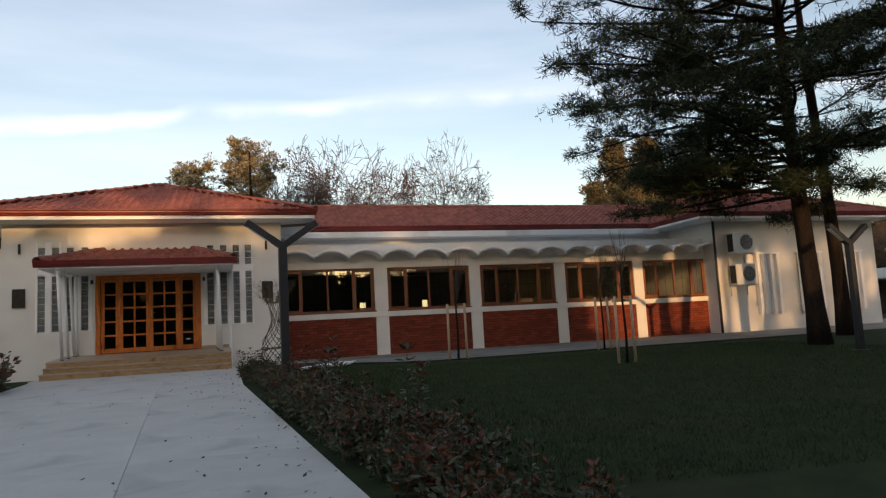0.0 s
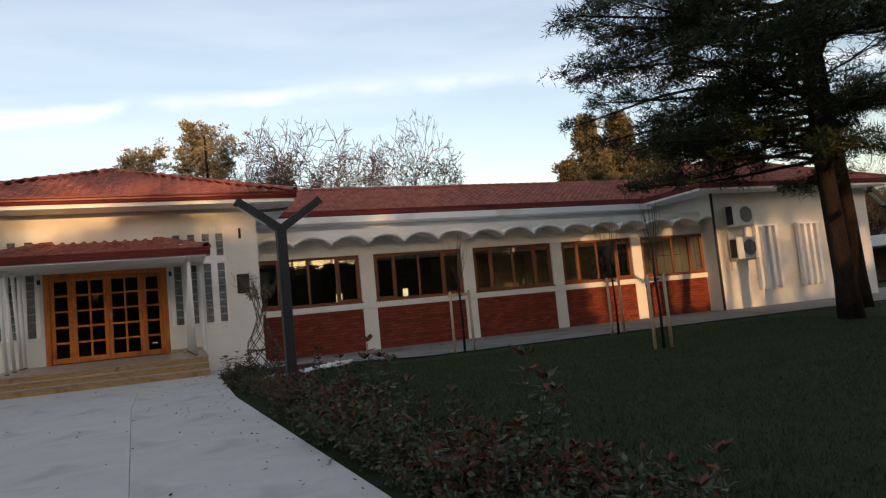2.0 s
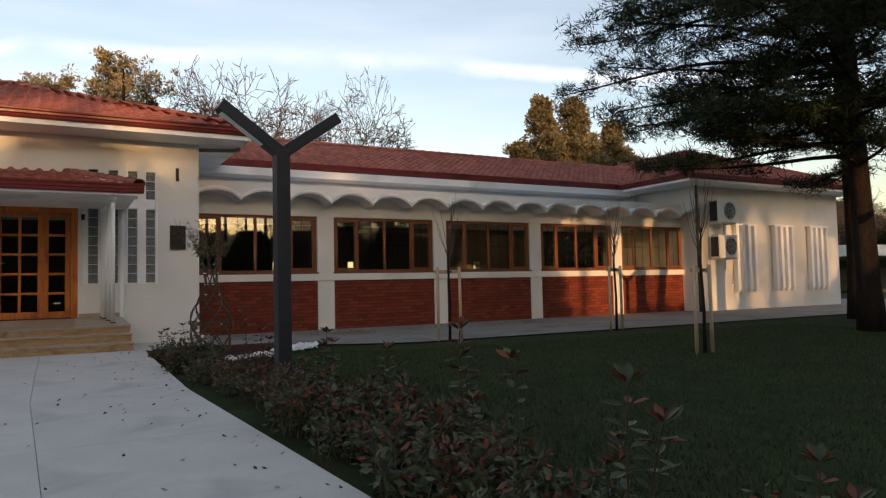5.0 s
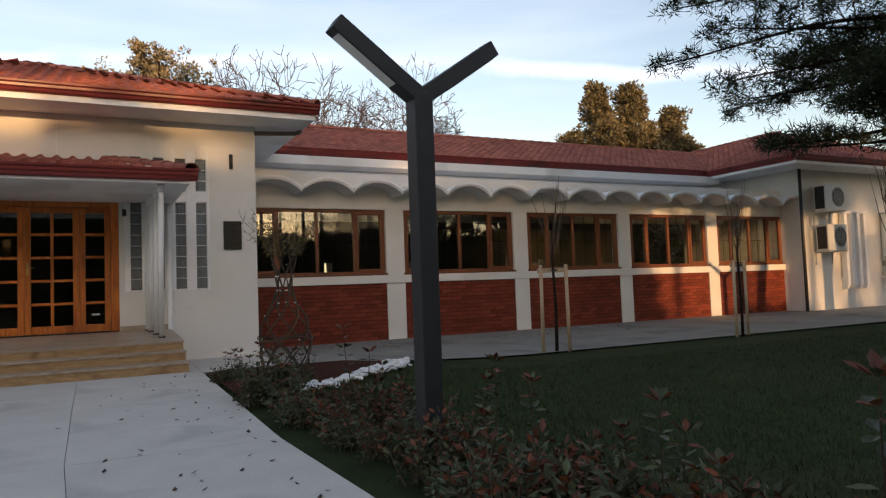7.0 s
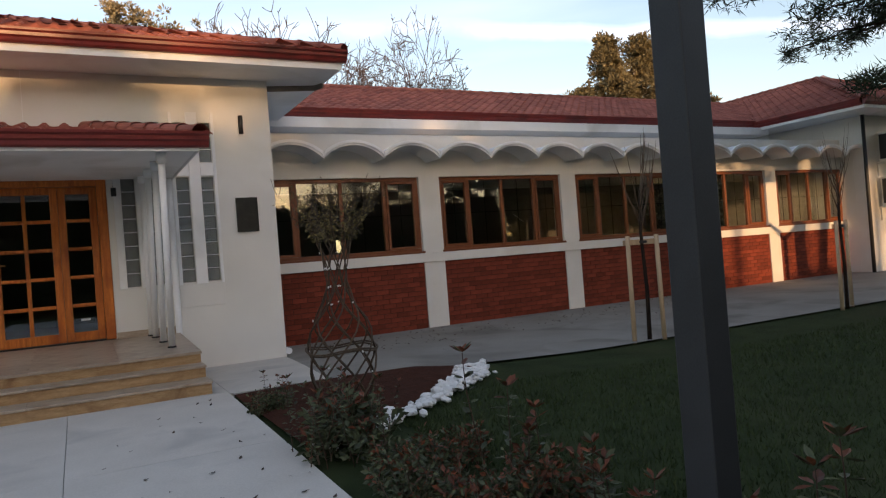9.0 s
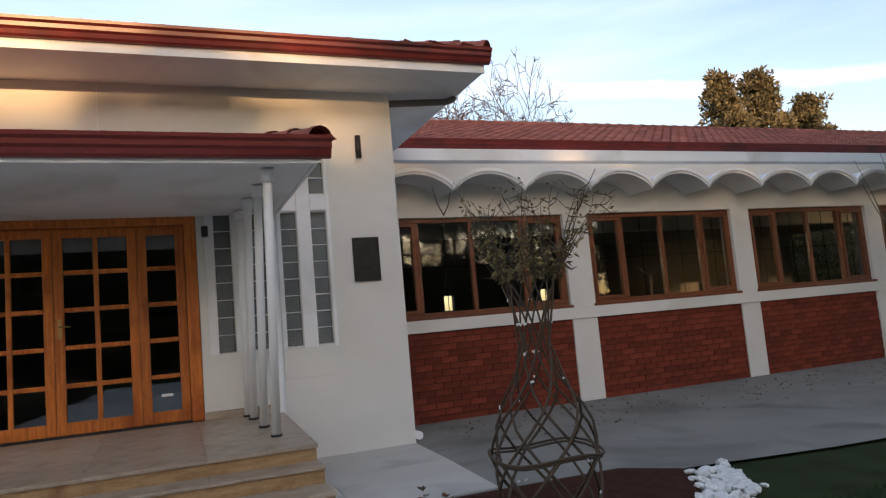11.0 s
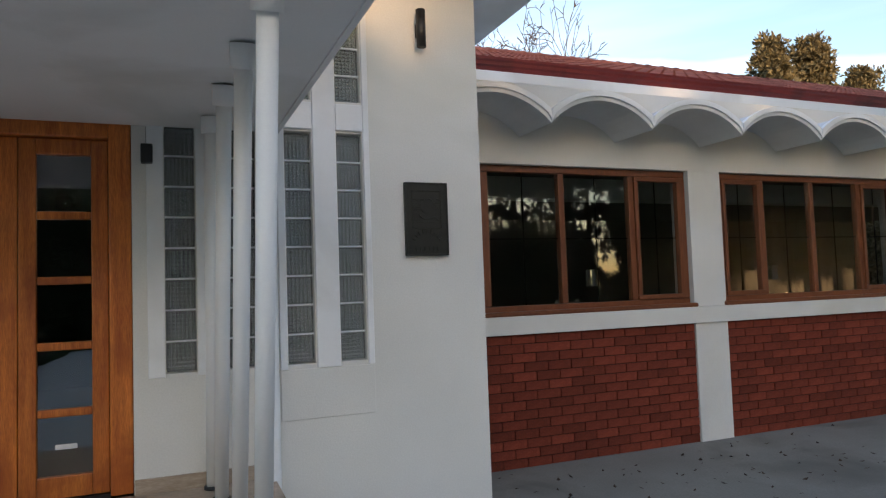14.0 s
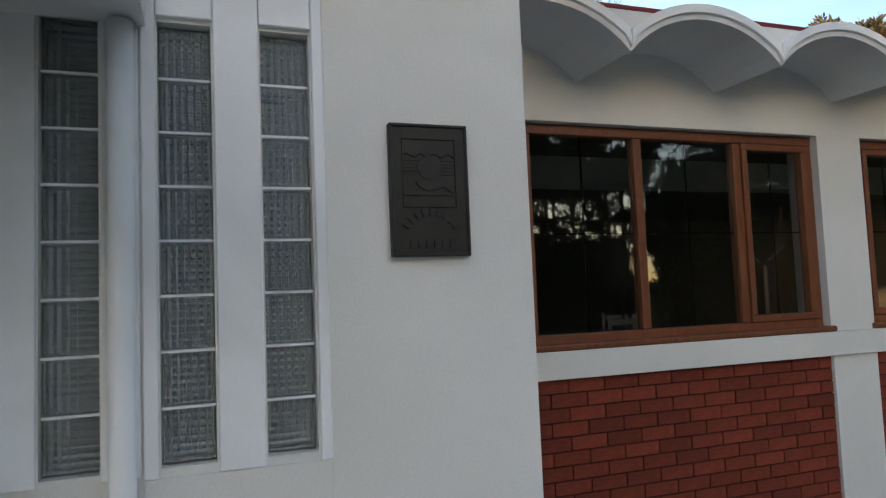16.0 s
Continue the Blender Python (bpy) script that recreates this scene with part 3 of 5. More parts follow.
def ridge_caps(roof, p, q, r=0.11):
    p, q = Vector(p), Vector(q)
    n = max(1, int((q - p).length / 0.36))
    me = bpy.data.meshes.get("ridge_tile")
    if me is None:
        bm = bmesh.new()
        rows = []
        for y, rr in ((0, r * 1.12), (0.06, r * 1.12), (0.061, r), (0.40, r * 0.94)):
            rows.append([bm.verts.new((rr * math.cos(t), y, rr * 0.9 * math.sin(t))) for t in (math.pi * k / 8 for k in range(9))])
        for lo, hi in zip(rows, rows[1:]):
            for k in range(8):
                bm.faces.new((lo[k], lo[k + 1], hi[k + 1], hi[k]))
        me = mesh_of("ridge_tile", bm, M_TILE)
    turn = (q - p).to_track_quat("Y", "Z").to_matrix().to_4x4()
    for k in range(n):
        piece("ridge_tile", me, roof, Matrix.Translation(p + (q - p) * (k / n) + Vector((0, 0, 0.02))) @ turn)


def roof_thing(label):
    return empty("roof", label=label, category="roof", kind="structure")


def deck(roof, *quads):
    bm = bmesh.new()
    for quad in quads:
        bm.faces.new([bm.verts.new(p) for p in quad])
    bmesh.ops.recalc_face_normals(bm, faces=bm.faces[:])
    part("roof_deck", bm, M_JOINT, roof)


def gutter_x(roof, x0, x1, y, z):
    """A moulded maroon gutter along x, open side up."""
    prof = [(y + 0.06, z - 0.17), (y + 0.02, z - 0.17), (y - 0.005, z - 0.15), (y - 0.02, z - 0.11), (y - 0.05, z - 0.09), (y - 0.055, z - 0.05), (y - 0.085, z - 0.03), (y - 0.09, z), (y - 0.07, z), (y - 0.02, z - 0.04), (y + 0.06, z - 0.02)]
    part("gutter", extrude_x(bmesh.new(), prof, x0, x1), M_GUTTER, roof)


# entrance block: hipped roof
EF, EL, ER, EZ = 17.45, XL - 1.0, XR + 1.0, 4.65
PK = (MID, EF + 5.0, 6.42)
PB = (MID, 31.0, 6.42)
r1 = roof_thing("hipped red clay tile roof with maroon gutters over the entrance")
deck(r1, ((EL, EF, EZ), (ER, EF, EZ), PK), ((ER, EF, EZ), (ER, 31.0, EZ), PB, PK), ((EL, 31.0, EZ), (EL, EF, EZ), PK, PB))
tiled_slope(r1, (EL, EF, EZ), (ER, EF, EZ), PK, PK, 290)
tiled_slope(r1, (ER, EF, EZ), (ER, 31.0, EZ), PB, PK, 0)
tiled_slope(r1, (EL, 31.0, EZ), (EL, EF, EZ), PK, PB, 0)
ridge_caps(r1, (EL, EF, EZ + 0.04), PK)
ridge_caps(r1, (ER, EF, EZ + 0.04), PK)
ridge_caps(r1, PK, PB)
gutter_x(r1, EL - 0.03, ER + 0.03, EF, EZ + 0.05)
part("fascia", boxed(EL + 0.03, ER - 0.03, EF + 0.063, EF + 0.09, SOFFIT, 4.62), M_WHITE, r1)
gside = extrude_x(bmesh.new(), [(0.06, -0.17), (0.02, -0.17), (-0.02, -0.11), (-0.05, -0.09), (-0.085, -0.03), (-0.09, 0), (-0.07, 0), (-0.02, -0.04), (0.06, -0.02)], 0, 8)
gs = part("gutter", gside, M_GUTTER, r1)
gs.matrix_basis = pose(ER, EF + 0.1, EZ + 0.05, 0, 0, 90)
setting("eave_soffit_front", boxed(EL + 0.05, ER - 0.05, EF + 0.092, 31.0, SOFFIT + 0.002, SOFFIT + 0.12), M_WHITE, "white soffit under the wide entrance eaves", "eave")

# long roof over the gallery
r2 = roof_thing("long red clay tile roof with a maroon gutter")
GY, GZ, RY, RZ = 21.62, 4.71, 24.9, 6.06
deck(r2, ((XR - 2, GY, GZ), (WX, GY, GZ), (WX + 4, RY, RZ), (XR - 2, RY, RZ)), ((XR - 2, 28.2, GZ), (XR - 2, RY, RZ), (WX + 4, RY, RZ), (WX + 4, 28.2, GZ)))
tiled_slope(r2, (XR + 0.6, GY, GZ), (AX_EAVE + 0.1, GY, GZ), (WX + 3.0, RY, RZ), (XR - 1.2, RY, RZ), 290)
ridge_caps(r2, (XR - 1, RY, RZ), (WX + 3.6, RY, RZ))
gutter_x(r2, XR + 0.5, AX_EAVE - 0.03, GY, GZ + 0.05)
# end wing: hipped roof
r3 = roof_thing("hipped red clay tile roof over the end wing")
AX, BX, AY, AZ = AX_EAVE, 28.35, 18.2, 4.66
QF, QB = ((AX + BX) / 2, AY + 4.6, 6.6), ((AX + BX) / 2, 31.0, 6.6)
deck(r3, ((AX, AY, AZ), (BX, AY, AZ), QF), ((AX, 31.0, AZ), (AX, AY, AZ), QF, QB), ((BX, AY, AZ), (BX, 31.0, AZ), QB, QF))
tiled_slope(r3, (AX, AY, AZ), (BX, AY, AZ), QF, QF, 0)
tiled_slope(r3, (AX, 31.0, AZ), (AX, AY, AZ), QF, QB, 0)
ridge_caps(r3, (AX, AY, AZ + 0.04), QF)
ridge_caps(r3, (BX, AY, AZ + 0.04), QF)
ridge_caps(r3, QF, QB)
gutter_x(r3, AX - 0.03, BX + 0.03, AY, AZ + 0.05)
gs = part("gutter", extrude_x(bmesh.new(), [(0.06, -0.17), (0.02, -0.17), (-0.02, -0.11), (-0.05, -0.09), (-0.085, -0.03), (-0.09, 0), (-0.07, 0), (-0.02, -0.04), (0.06, -0.02)], 0, 3.4), M_GUTTER, r3)
gs.matrix_basis = pose(AX, AY + 3.5, AZ + 0.05, 0, 0, -90)
# west wing, out of the way: closes the place
setting("wall_west", boxed(-30, XL - 0.002, 19.8, 20.1, -0.3, 3.9), M_PLASTER, "cream rendered west gallery wall", "wall")
r4 = roof_thing("long red clay tile roof over the west gallery")
deck(r4, ((-30, GY, GZ), (XL, GY, GZ), (XL + 3, RY, RZ), (-30, RY, RZ)), ((-30, 20.1, 3.9), (XL, 20.1, 3.9), (XL, GY, GZ), (-30, GY, GZ)))
tiled_slope(r4, (-14, GY, GZ), (XL - 0.6, GY, GZ), (XL + 2.0, RY, RZ), (-14, RY, RZ), 0)

# ---- porch ----
CX0, CX1, CY = 2 * MID - 0.90, 0.90, 15.76
r5 = roof_thing("small hipped clay tile porch roof with a maroon gutter")
T0, T1 = (-2.75, YF - 0.004, 3.62), (-0.23, YF - 0.004, 3.62)
deck(r5, ((CX0, CY, 3.03), (CX1, CY, 3.03), T1, T0), ((CX1, CY, 3.03), (CX1, YF - 0.004, 3.03), T1), ((CX0, YF - 0.004, 3.03), (CX0, CY, 3.03), T0))
tiled_slope(r5, (CX0, CY, 3.03), (CX1, CY, 3.03), T1, T0, 200)
ridge_caps(r5, (CX1, CY, 3.06), T1, 0.10)
ridge_caps(r5, (CX0, CY, 3.06), T0, 0.10)
gutter_x(r5, CX0 - 0.08, CX1 + 0.08, CY, 3.09)
part("fascia", boxed(CX0 + 0.02, CX1 - 0.02, CY + 0.062, CY + 0.10, 2.885, 3.02), M_WHITE, r5)
part("fascia", boxed(CX1 - 0.05, CX1 - 0.02, CY + 0.102, YF - 0.004, 2.885, 3.02), M_WHITE, r5)
part("fascia", boxed(CX0 + 0.02, CX0 + 0.05, CY + 0.102, YF - 0.004, 2.885, 3.02), M_WHITE, r5)
setting("porch_ceiling", boxed(CX0 + 0.052, CX1 - 0.052, CY + 0.102, YF - 0.004, 2.895, 2.96), M_WHITE, "smooth white porch ceiling", "ceiling")

porch = empty("porch_steps", label="three polished travertine steps up to the entrance landing", category="steps", kind="structure")
SX0, SX1 = 2 * MID - 0.81, 0.81


def landing(y):
    return 0.50 + 0.048 * (y - 16.35)


for k, (y, y_end, z) in enumerate(((15.66, 16.04, 0.22), (16.04, 16.35, 0.36), (16.35, YF - 0.004, 0.50))):
    part("riser", boxed(SX0 + 0.012, SX1 - 0.012, y + 0.012, y_end + 0.010 if k < 2 else y_end, z - 0.17 if k else -0.1, z - 0.03), M_RISER, porch)
    n = 5
    for i in range(n):
        x0, x1 = SX0 + (SX1 - SX0) * i / n, SX0 + (SX1 - SX0) * (i + 1) / n
        if k < 2:
            part("tread", boxed(x0 + 0.001, x1 - 0.001, y - 0.012, y_end + 0.010, z - 0.029, z, 0.006), M_STONE, porch)
        else:
            for y0, y1 in ((y - 0.012, 17.0), (17.002, 17.7), (17.702, YF - 0.004)):
                slab([(x0 + 0.001, y0, landing(y0)), (x1 - 0.001, y0, landing(y0)), (x1 - 0.001, y1, landing(y1)), (x0 + 0.001, y1, landing(y1))], 0.03 + 0.05 * (y0 - 16.3), M_STONE, "tread", porch)
setting("baseboard", boxed(-0.03, 0.81, YF - 0.020, YF - 0.003, landing(YF) + 0.001, 0.69), M_STONE, "travertine skirting on the porch wall", "baseboard")


def porch_column(x, y, drift, lean):
    """A slim tube that leans towards the front."""
    z = landing(y)
    c = empty("porch_column", (x, y, z), label="slim round white steel porch column leaning forwards", category="column", group="slim columns of the porch")
    h = 2.894 - z
    bx = -drift if x > MID else drift
    foot, head = Vector((0, 0, 0)), Vector((bx, -lean, h))
    part("shaft", tube(bmesh.new(), [foot, head], 0.040, 18), M_WHITE, c)
    part("collar", tube(bmesh.new(), [foot.lerp(head, 0.955), foot.lerp(head, 0.999)], 0.058, 18), M_WHITE, c)
    part("foot", tube(bmesh.new(), [(0, 0, 0.0), (0, 0, 0.02)], 0.055, 18), M_LAMP, c, "dark foot ring")


for x, y, drift, lean in ((0.537, 16.93, 0.058, 0.89), (0.494, 17.50, 0.024, 0.79), (0.45, 18.07, 0.008, 0.71), (0.42, 18.33, 0.0, 0.28)):
    porch_column(x, y, drift, lean)
    porch_column(2 * MID - x, y, drift, lean)
dp = tube(bmesh.new(), [(0.80, YF - 0.06, 2.88), (0.80, YF - 0.06, 0.30), (0.80, YF - 0.09, 0.16), (0.83, YF - 0.16, 0.10)], 0.045, 12)
tagged(new("downpipe", mesh_of("downpipe", dp, M_WHITE)), "white plastic downpipe on the entrance wall", "downpipe", kind="structure")
stub = tube(bmesh.new(), [(XR + 0.04, YF - 0.03, 0.10), (XR + 0.02, YF + 0.25, 0.10)], 0.05, 12)
tagged(new("drain_outlet", mesh_of("drain_outlet", stub, M_WHITE)), "short white drain pipe at the foot of the wall", "drain pipe", kind="structure")


# ---- entrance door ----
def entrance_door():
    x0, x1, z0, z1 = DOOR
    d = empty("door_1", ((x0 + x1) / 2, YF + 0.10, z0), label="closed varnished pine entrance doors with small glass panes", category="door", kind="structure")
    w, h = (x1 - x0) / 2 - 0.003, z1 - z0 - 0.003
    for a, b, c, e in ((-w, -w + 0.13, 0, h), (w - 0.13, w, 0, h), (-w + 0.131, w - 0.131, h - 0.13, h)):
        part("door_frame", boxed(a, b, -0.09, 0.08, c, e, 0.01), M_DOOR, d)
    part("threshold", boxed(-w + 0.131, w - 0.131, -0.06, 0.08, -0.02, 0.012), M_BLACK, d)
    inner0, inner1, top = -w + 0.135, w - 0.135, h - 0.134
    narrow = 0.49
    mid = (inner0 + inner1) / 2
    leaves = [(inner0, inner0 + narrow, 1), (inner0 + narrow + 0.004, mid - 0.002, 2), (mid + 0.002, inner1 - narrow - 0.004, 2), (inner1 - narrow, inner1, 1)]
    for a, b, cols in leaves:
        leaf = new("leaf", mesh_of("leaf", leaf_bm(a, b, 0.016, top, cols), M_DOOR))
        leaf.parent = d
        st, bar = 0.095, 0.05
        pw = (b - a - 2 * st - (cols - 1) * bar) / cols
        ph = (top - 0.016 - 0.10 - 0.13 - 4 * bar) / 5
        for i in range(cols):
            for j in range(5):
                px, pz = a + st + i * (pw + bar), 0.016 + 0.13 + j * (ph + bar)
                g = part("pane", boxed(px - 0.004, px + pw + 0.004, -0.006, -0.002, pz - 0.004, pz + ph + 0.004), M_GLASS, leaf)
                g.visible_shadow = False
    h1 = tube(bmesh.new(), [(mid + 0.055, -0.04, 1.15), (mid + 0.055, -0.085, 1.15), (mid + 0.16, -0.09, 1.145)], 0.011, 10)
    box(h1, mid + 0.035, mid + 0.075, -0.044, -0.036, 1.02, 1.23, 0.003)
    part("door_handle", h1, M_BRASS, d, "worn brass lever handle")
    part("sticker", boxed(w - 0.135 - 0.30, w - 0.135 - 0.18, -0.0085, -0.007, 0.30, 0.33), M_TIE, d, "small white paper sticker")
    return d


def leaf_bm(a, b, z0, z1, cols):
    bm = bmesh.new()
    st, bar = 0.095, 0.05
    pw = (b - a - 2 * st - (cols - 1) * bar) / cols
    ph = (z1 - z0 - 0.10 - 0.13 - 4 * bar) / 5
    box(bm, a, a + st, -0.035, 0.02, z0, z1, 0.006)
    box(bm, b - st, b, -0.035, 0.02, z0, z1, 0.006)
    box(bm, a + st, b - st, -0.035, 0.02, z0, z0 + 0.13, 0.006)
    box(bm, a + st, b - st, -0.035, 0.02, z1 - 0.10, z1, 0.006)
    for j in range(1, 5):
        z = z0 + 0.13 + j * (ph + bar) - bar
        box(bm, a + st, b - st, -0.028, 0.015, z, z + bar, 0.008)
    for i in range(1, cols):
        x = a + st + i * (pw + bar) - bar
        box(bm, x, x + bar, -0.030, 0.016, z0 + 0.13, z1 - 0.10, 0.008)
    return bm


entrance_door()


# ---- rooms behind the glass, their shade painted into the colour ----
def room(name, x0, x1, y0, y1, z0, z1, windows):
    setting("floor_" + name, boxed(x0, x1, y0, y1, z0 - 0.1, z0), M_ROOM_SHADE, "floor inside the house, room shade painted into its colour", "floor")
    setting("ceiling_" + name, boxed(x0, x1, y0, y1, z1, z1 + 0.1), M_ROOM_SHADE, "ceiling inside the house, room shade painted into its colour", "ceiling")
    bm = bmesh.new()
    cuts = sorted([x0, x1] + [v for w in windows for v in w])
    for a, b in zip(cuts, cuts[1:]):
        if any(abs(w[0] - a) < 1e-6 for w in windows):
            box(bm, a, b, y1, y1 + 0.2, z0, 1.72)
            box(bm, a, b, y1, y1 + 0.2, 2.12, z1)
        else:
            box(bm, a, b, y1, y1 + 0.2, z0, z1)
    setting("wall_back_" + name, bm, M_ROOM_SHADE, "back wall inside the house, room shade painted into its colour", "wall")


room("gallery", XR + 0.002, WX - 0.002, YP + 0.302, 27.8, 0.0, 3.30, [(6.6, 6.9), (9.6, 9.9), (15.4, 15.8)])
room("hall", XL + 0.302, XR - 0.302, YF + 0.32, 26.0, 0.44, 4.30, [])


# ---- fittings on the entrance wall ----
def plaque(x0, x1, z0, z1):
    p = empty("wall_plaque", ((x0 + x1) / 2, YF - 0.002, (z0 + z1) / 2), label="dark bronze relief plaque fixed to the rendered wall", category="plaque")
    w, h = (x1 - x0) / 2, (z1 - z0) / 2
    part("plate", boxed(-w, w, -0.03, 0, -h, h, 0.004), M_BRONZE, p)
    bm = bmesh.new()
    for a, b, c, d in ((-w, w, h - 0.012, h), (-w, w, -h, -h + 0.012), (-w, -w + 0.012, -h + 0.0125, h - 0.0125), (w - 0.012, w, -h + 0.0125, h - 0.0125)):
        box(bm, a, b, -0.038, -0.029, c, d, 0.003)
    part("rim", bm, M_BRONZE, p)
    bm = bmesh.new()
    k = w / 0.166
    for a, b, c, d in ((-0.115, 0.115, 0.205, 0.211), (-0.115, 0.115, -0.07, -0.064), (-0.115, -0.109, -0.064, 0.205), (0.109, 0.115, -0.064, 0.205), (-0.109, 0.109, -0.022, -0.017)):
        box(bm, a * k, b * k, -0.037, -0.0295, c, d)
    for z in (0.062, 0.076, 0.090, 0.104, 0.118):
        box(bm, -0.105 * k, -0.048 * k, -0.0345, -0.0295, z, z + 0.004)
        box(bm, 0.048 * k, 0.105 * k, -0.0345, -0.0295, z, z + 0.004)
    tube(bm, [(0, -0.0295, 0.09), (0, -0.0355, 0.09)], 0.050, 28)
    tube(bm, [(0.109 * k * (i / 9 - 1), -0.032, 0.140 + 0.008 * math.sin(i * 1.3)) for i in range(19)], 0.0035, 5)
    tube(bm, [(-0.06 * k, -0.032, 0.035), (-0.045 * k, -0.032, 0.012), (-0.01 * k, -0.032, -0.004), (0.03 * k, -0.032, 0.002), (0.058 * k, -0.032, 0.015), (0.10 * k, -0.032, -0.014)], 0.0035, 5)
    part("relief", bm, M_BRONZE, p)
    for i in range(9):
        a = radians(150 - 15 * i)
        bm = bmesh.new()
        bmesh.ops.create_cube(bm, size=1.0, matrix=pose(0.12 * k * math.cos(a), -0.034, -0.20 + 0.11 * math.sin(a), 0, 90 - math.degrees(a), 0) @ Matrix.Diagonal((0.014, 0.009, 0.030, 1)))
        part("letter", bm, M_BRONZE, p)
    for i in range(6):
        x = (-0.085 + 0.034 * i) * k
        part("letter", boxed(x - 0.008, x + 0.008, -0.038, -0.0295, -0.235, -0.205), M_BRONZE, p)


plaque(1.767, 2.098, 2.04, 2.575)
plaque(2 * MID - 2.098, 2 * MID - 1.767, 2.04, 2.575)


def wall_light(x, z):
    w = empty("wall_light", (x, YF - 0.002, z), label="slim dark up-and-down wall light, unlit", category="wall light", group="wall lights beside the entrance")
    part("tube", tube(bmesh.new(), [(0, -0.07, -0.14), (0, -0.07, 0.14)], 0.035, 16), M_BLACK, w)
    part("bracket", boxed(-0.02, 0.02, -0.04, 0, -0.05, 0.05), M_BLACK, w)


wall_light(1.92, 3.71)
wall_light(2 * MID - 1.92, 3.71)


def buzzer(x):
    b = empty("door_speaker", (x, YF - 0.002, 2.71), label="small black box speaker beside the door", category="speaker")
    part("housing", boxed(-0.035, 0.035, -0.07, 0, -0.06, 0.06, 0.008), M_BLACK, b)
    part("cable", tube(bmesh.new(), [(0, -0.008, 0.06), (0.0, -0.008, 0.178)], 0.006, 6), M_BLACK, b)


buzzer(0.055)
buzzer(2 * MID - 0.055)
spout = tube(bmesh.new(), [(XR + 0.01, YF + 0.10, 4.33), (XR + 0.80, YF + 0.02, 4.36), (XR + 0.90, YF, 4.39), (XR + 0.92, YF, 4.425)], 0.045, 10)
tagged(new("eave_pipe", mesh_of("eave_pipe", spout, M_SHED)), "grey rain pipe under the entrance eave", "rain pipe", kind="structure")
crack = boxed(-1.003, -0.997, YF - 0.006, YF - 0.002, 3.64, SOFFIT - 0.002)
tagged(new("cable_cover", mesh_of("cable_cover", crack, M_WHITE)), "thin painted cable cover running up the wall", "cable", kind="structure")


# ---- street lamps ----
def street_lamp(x, y, turn, top):
    z = ground(x, y) - 0.03
    s = empty("street_lamp", (x, y, z), label="tall square anthracite lamp post with two splayed arms", category="street lamp", group="Y-shaped lamps on the lawn")
    s.rotation_euler = (0, 0, radians(turn))
    h = top - z
    part("post", boxed(-0.075, 0.075, -0.075, 0.075, 0.0, h, 0.008), M_LAMP, s)
    part("base_plate", boxed(-0.16, 0.16, -0.16, 0.16, 0.0, 0.02, 0.004), M_LAMP, s)
    for side in (-1, 1):
        m = pose(0, 0, h - 0.03, 0, 55 * side, 0)
        bm = boxed(-0.062, 0.062, -0.07, 0.07, 0.0, 0.80, 0.008)
        bm.transform(m)
        arm = part("arm", bm, M_LAMP, s)
        bm = boxed(side * 0.0625, side * 0.066, -0.055, 0.055, 0.22, 0.74)
        bm.transform(m)
        part("diffuser", bm, M_TIE, arm, "frosted light strip, unlit")


street_lamp(1.70, 9.33, 4, 2.60)
street_lamp(15.58, 9.45, 4, 2.44)


# ---- planting bed with pebbles ----
def blob(bm, cx, cy, cz, r, seed):
    rnd = random.Random(seed)
    made = bmesh.ops.create_icosphere(bm, subdivisions=1, radius=r, matrix=pose(cx, cy, cz, rnd.uniform(-20, 20), rnd.uniform(-20, 20), rnd.uniform(0, 360)) @ Matrix.Diagonal((1.0, rnd.uniform(0.65, 0.9), rnd.uniform(0.45, 0.65), 1)))
    for v in made["verts"]:
        v.co += noise.noise_vector(v.co * 9) * r * 0.18
    return bm


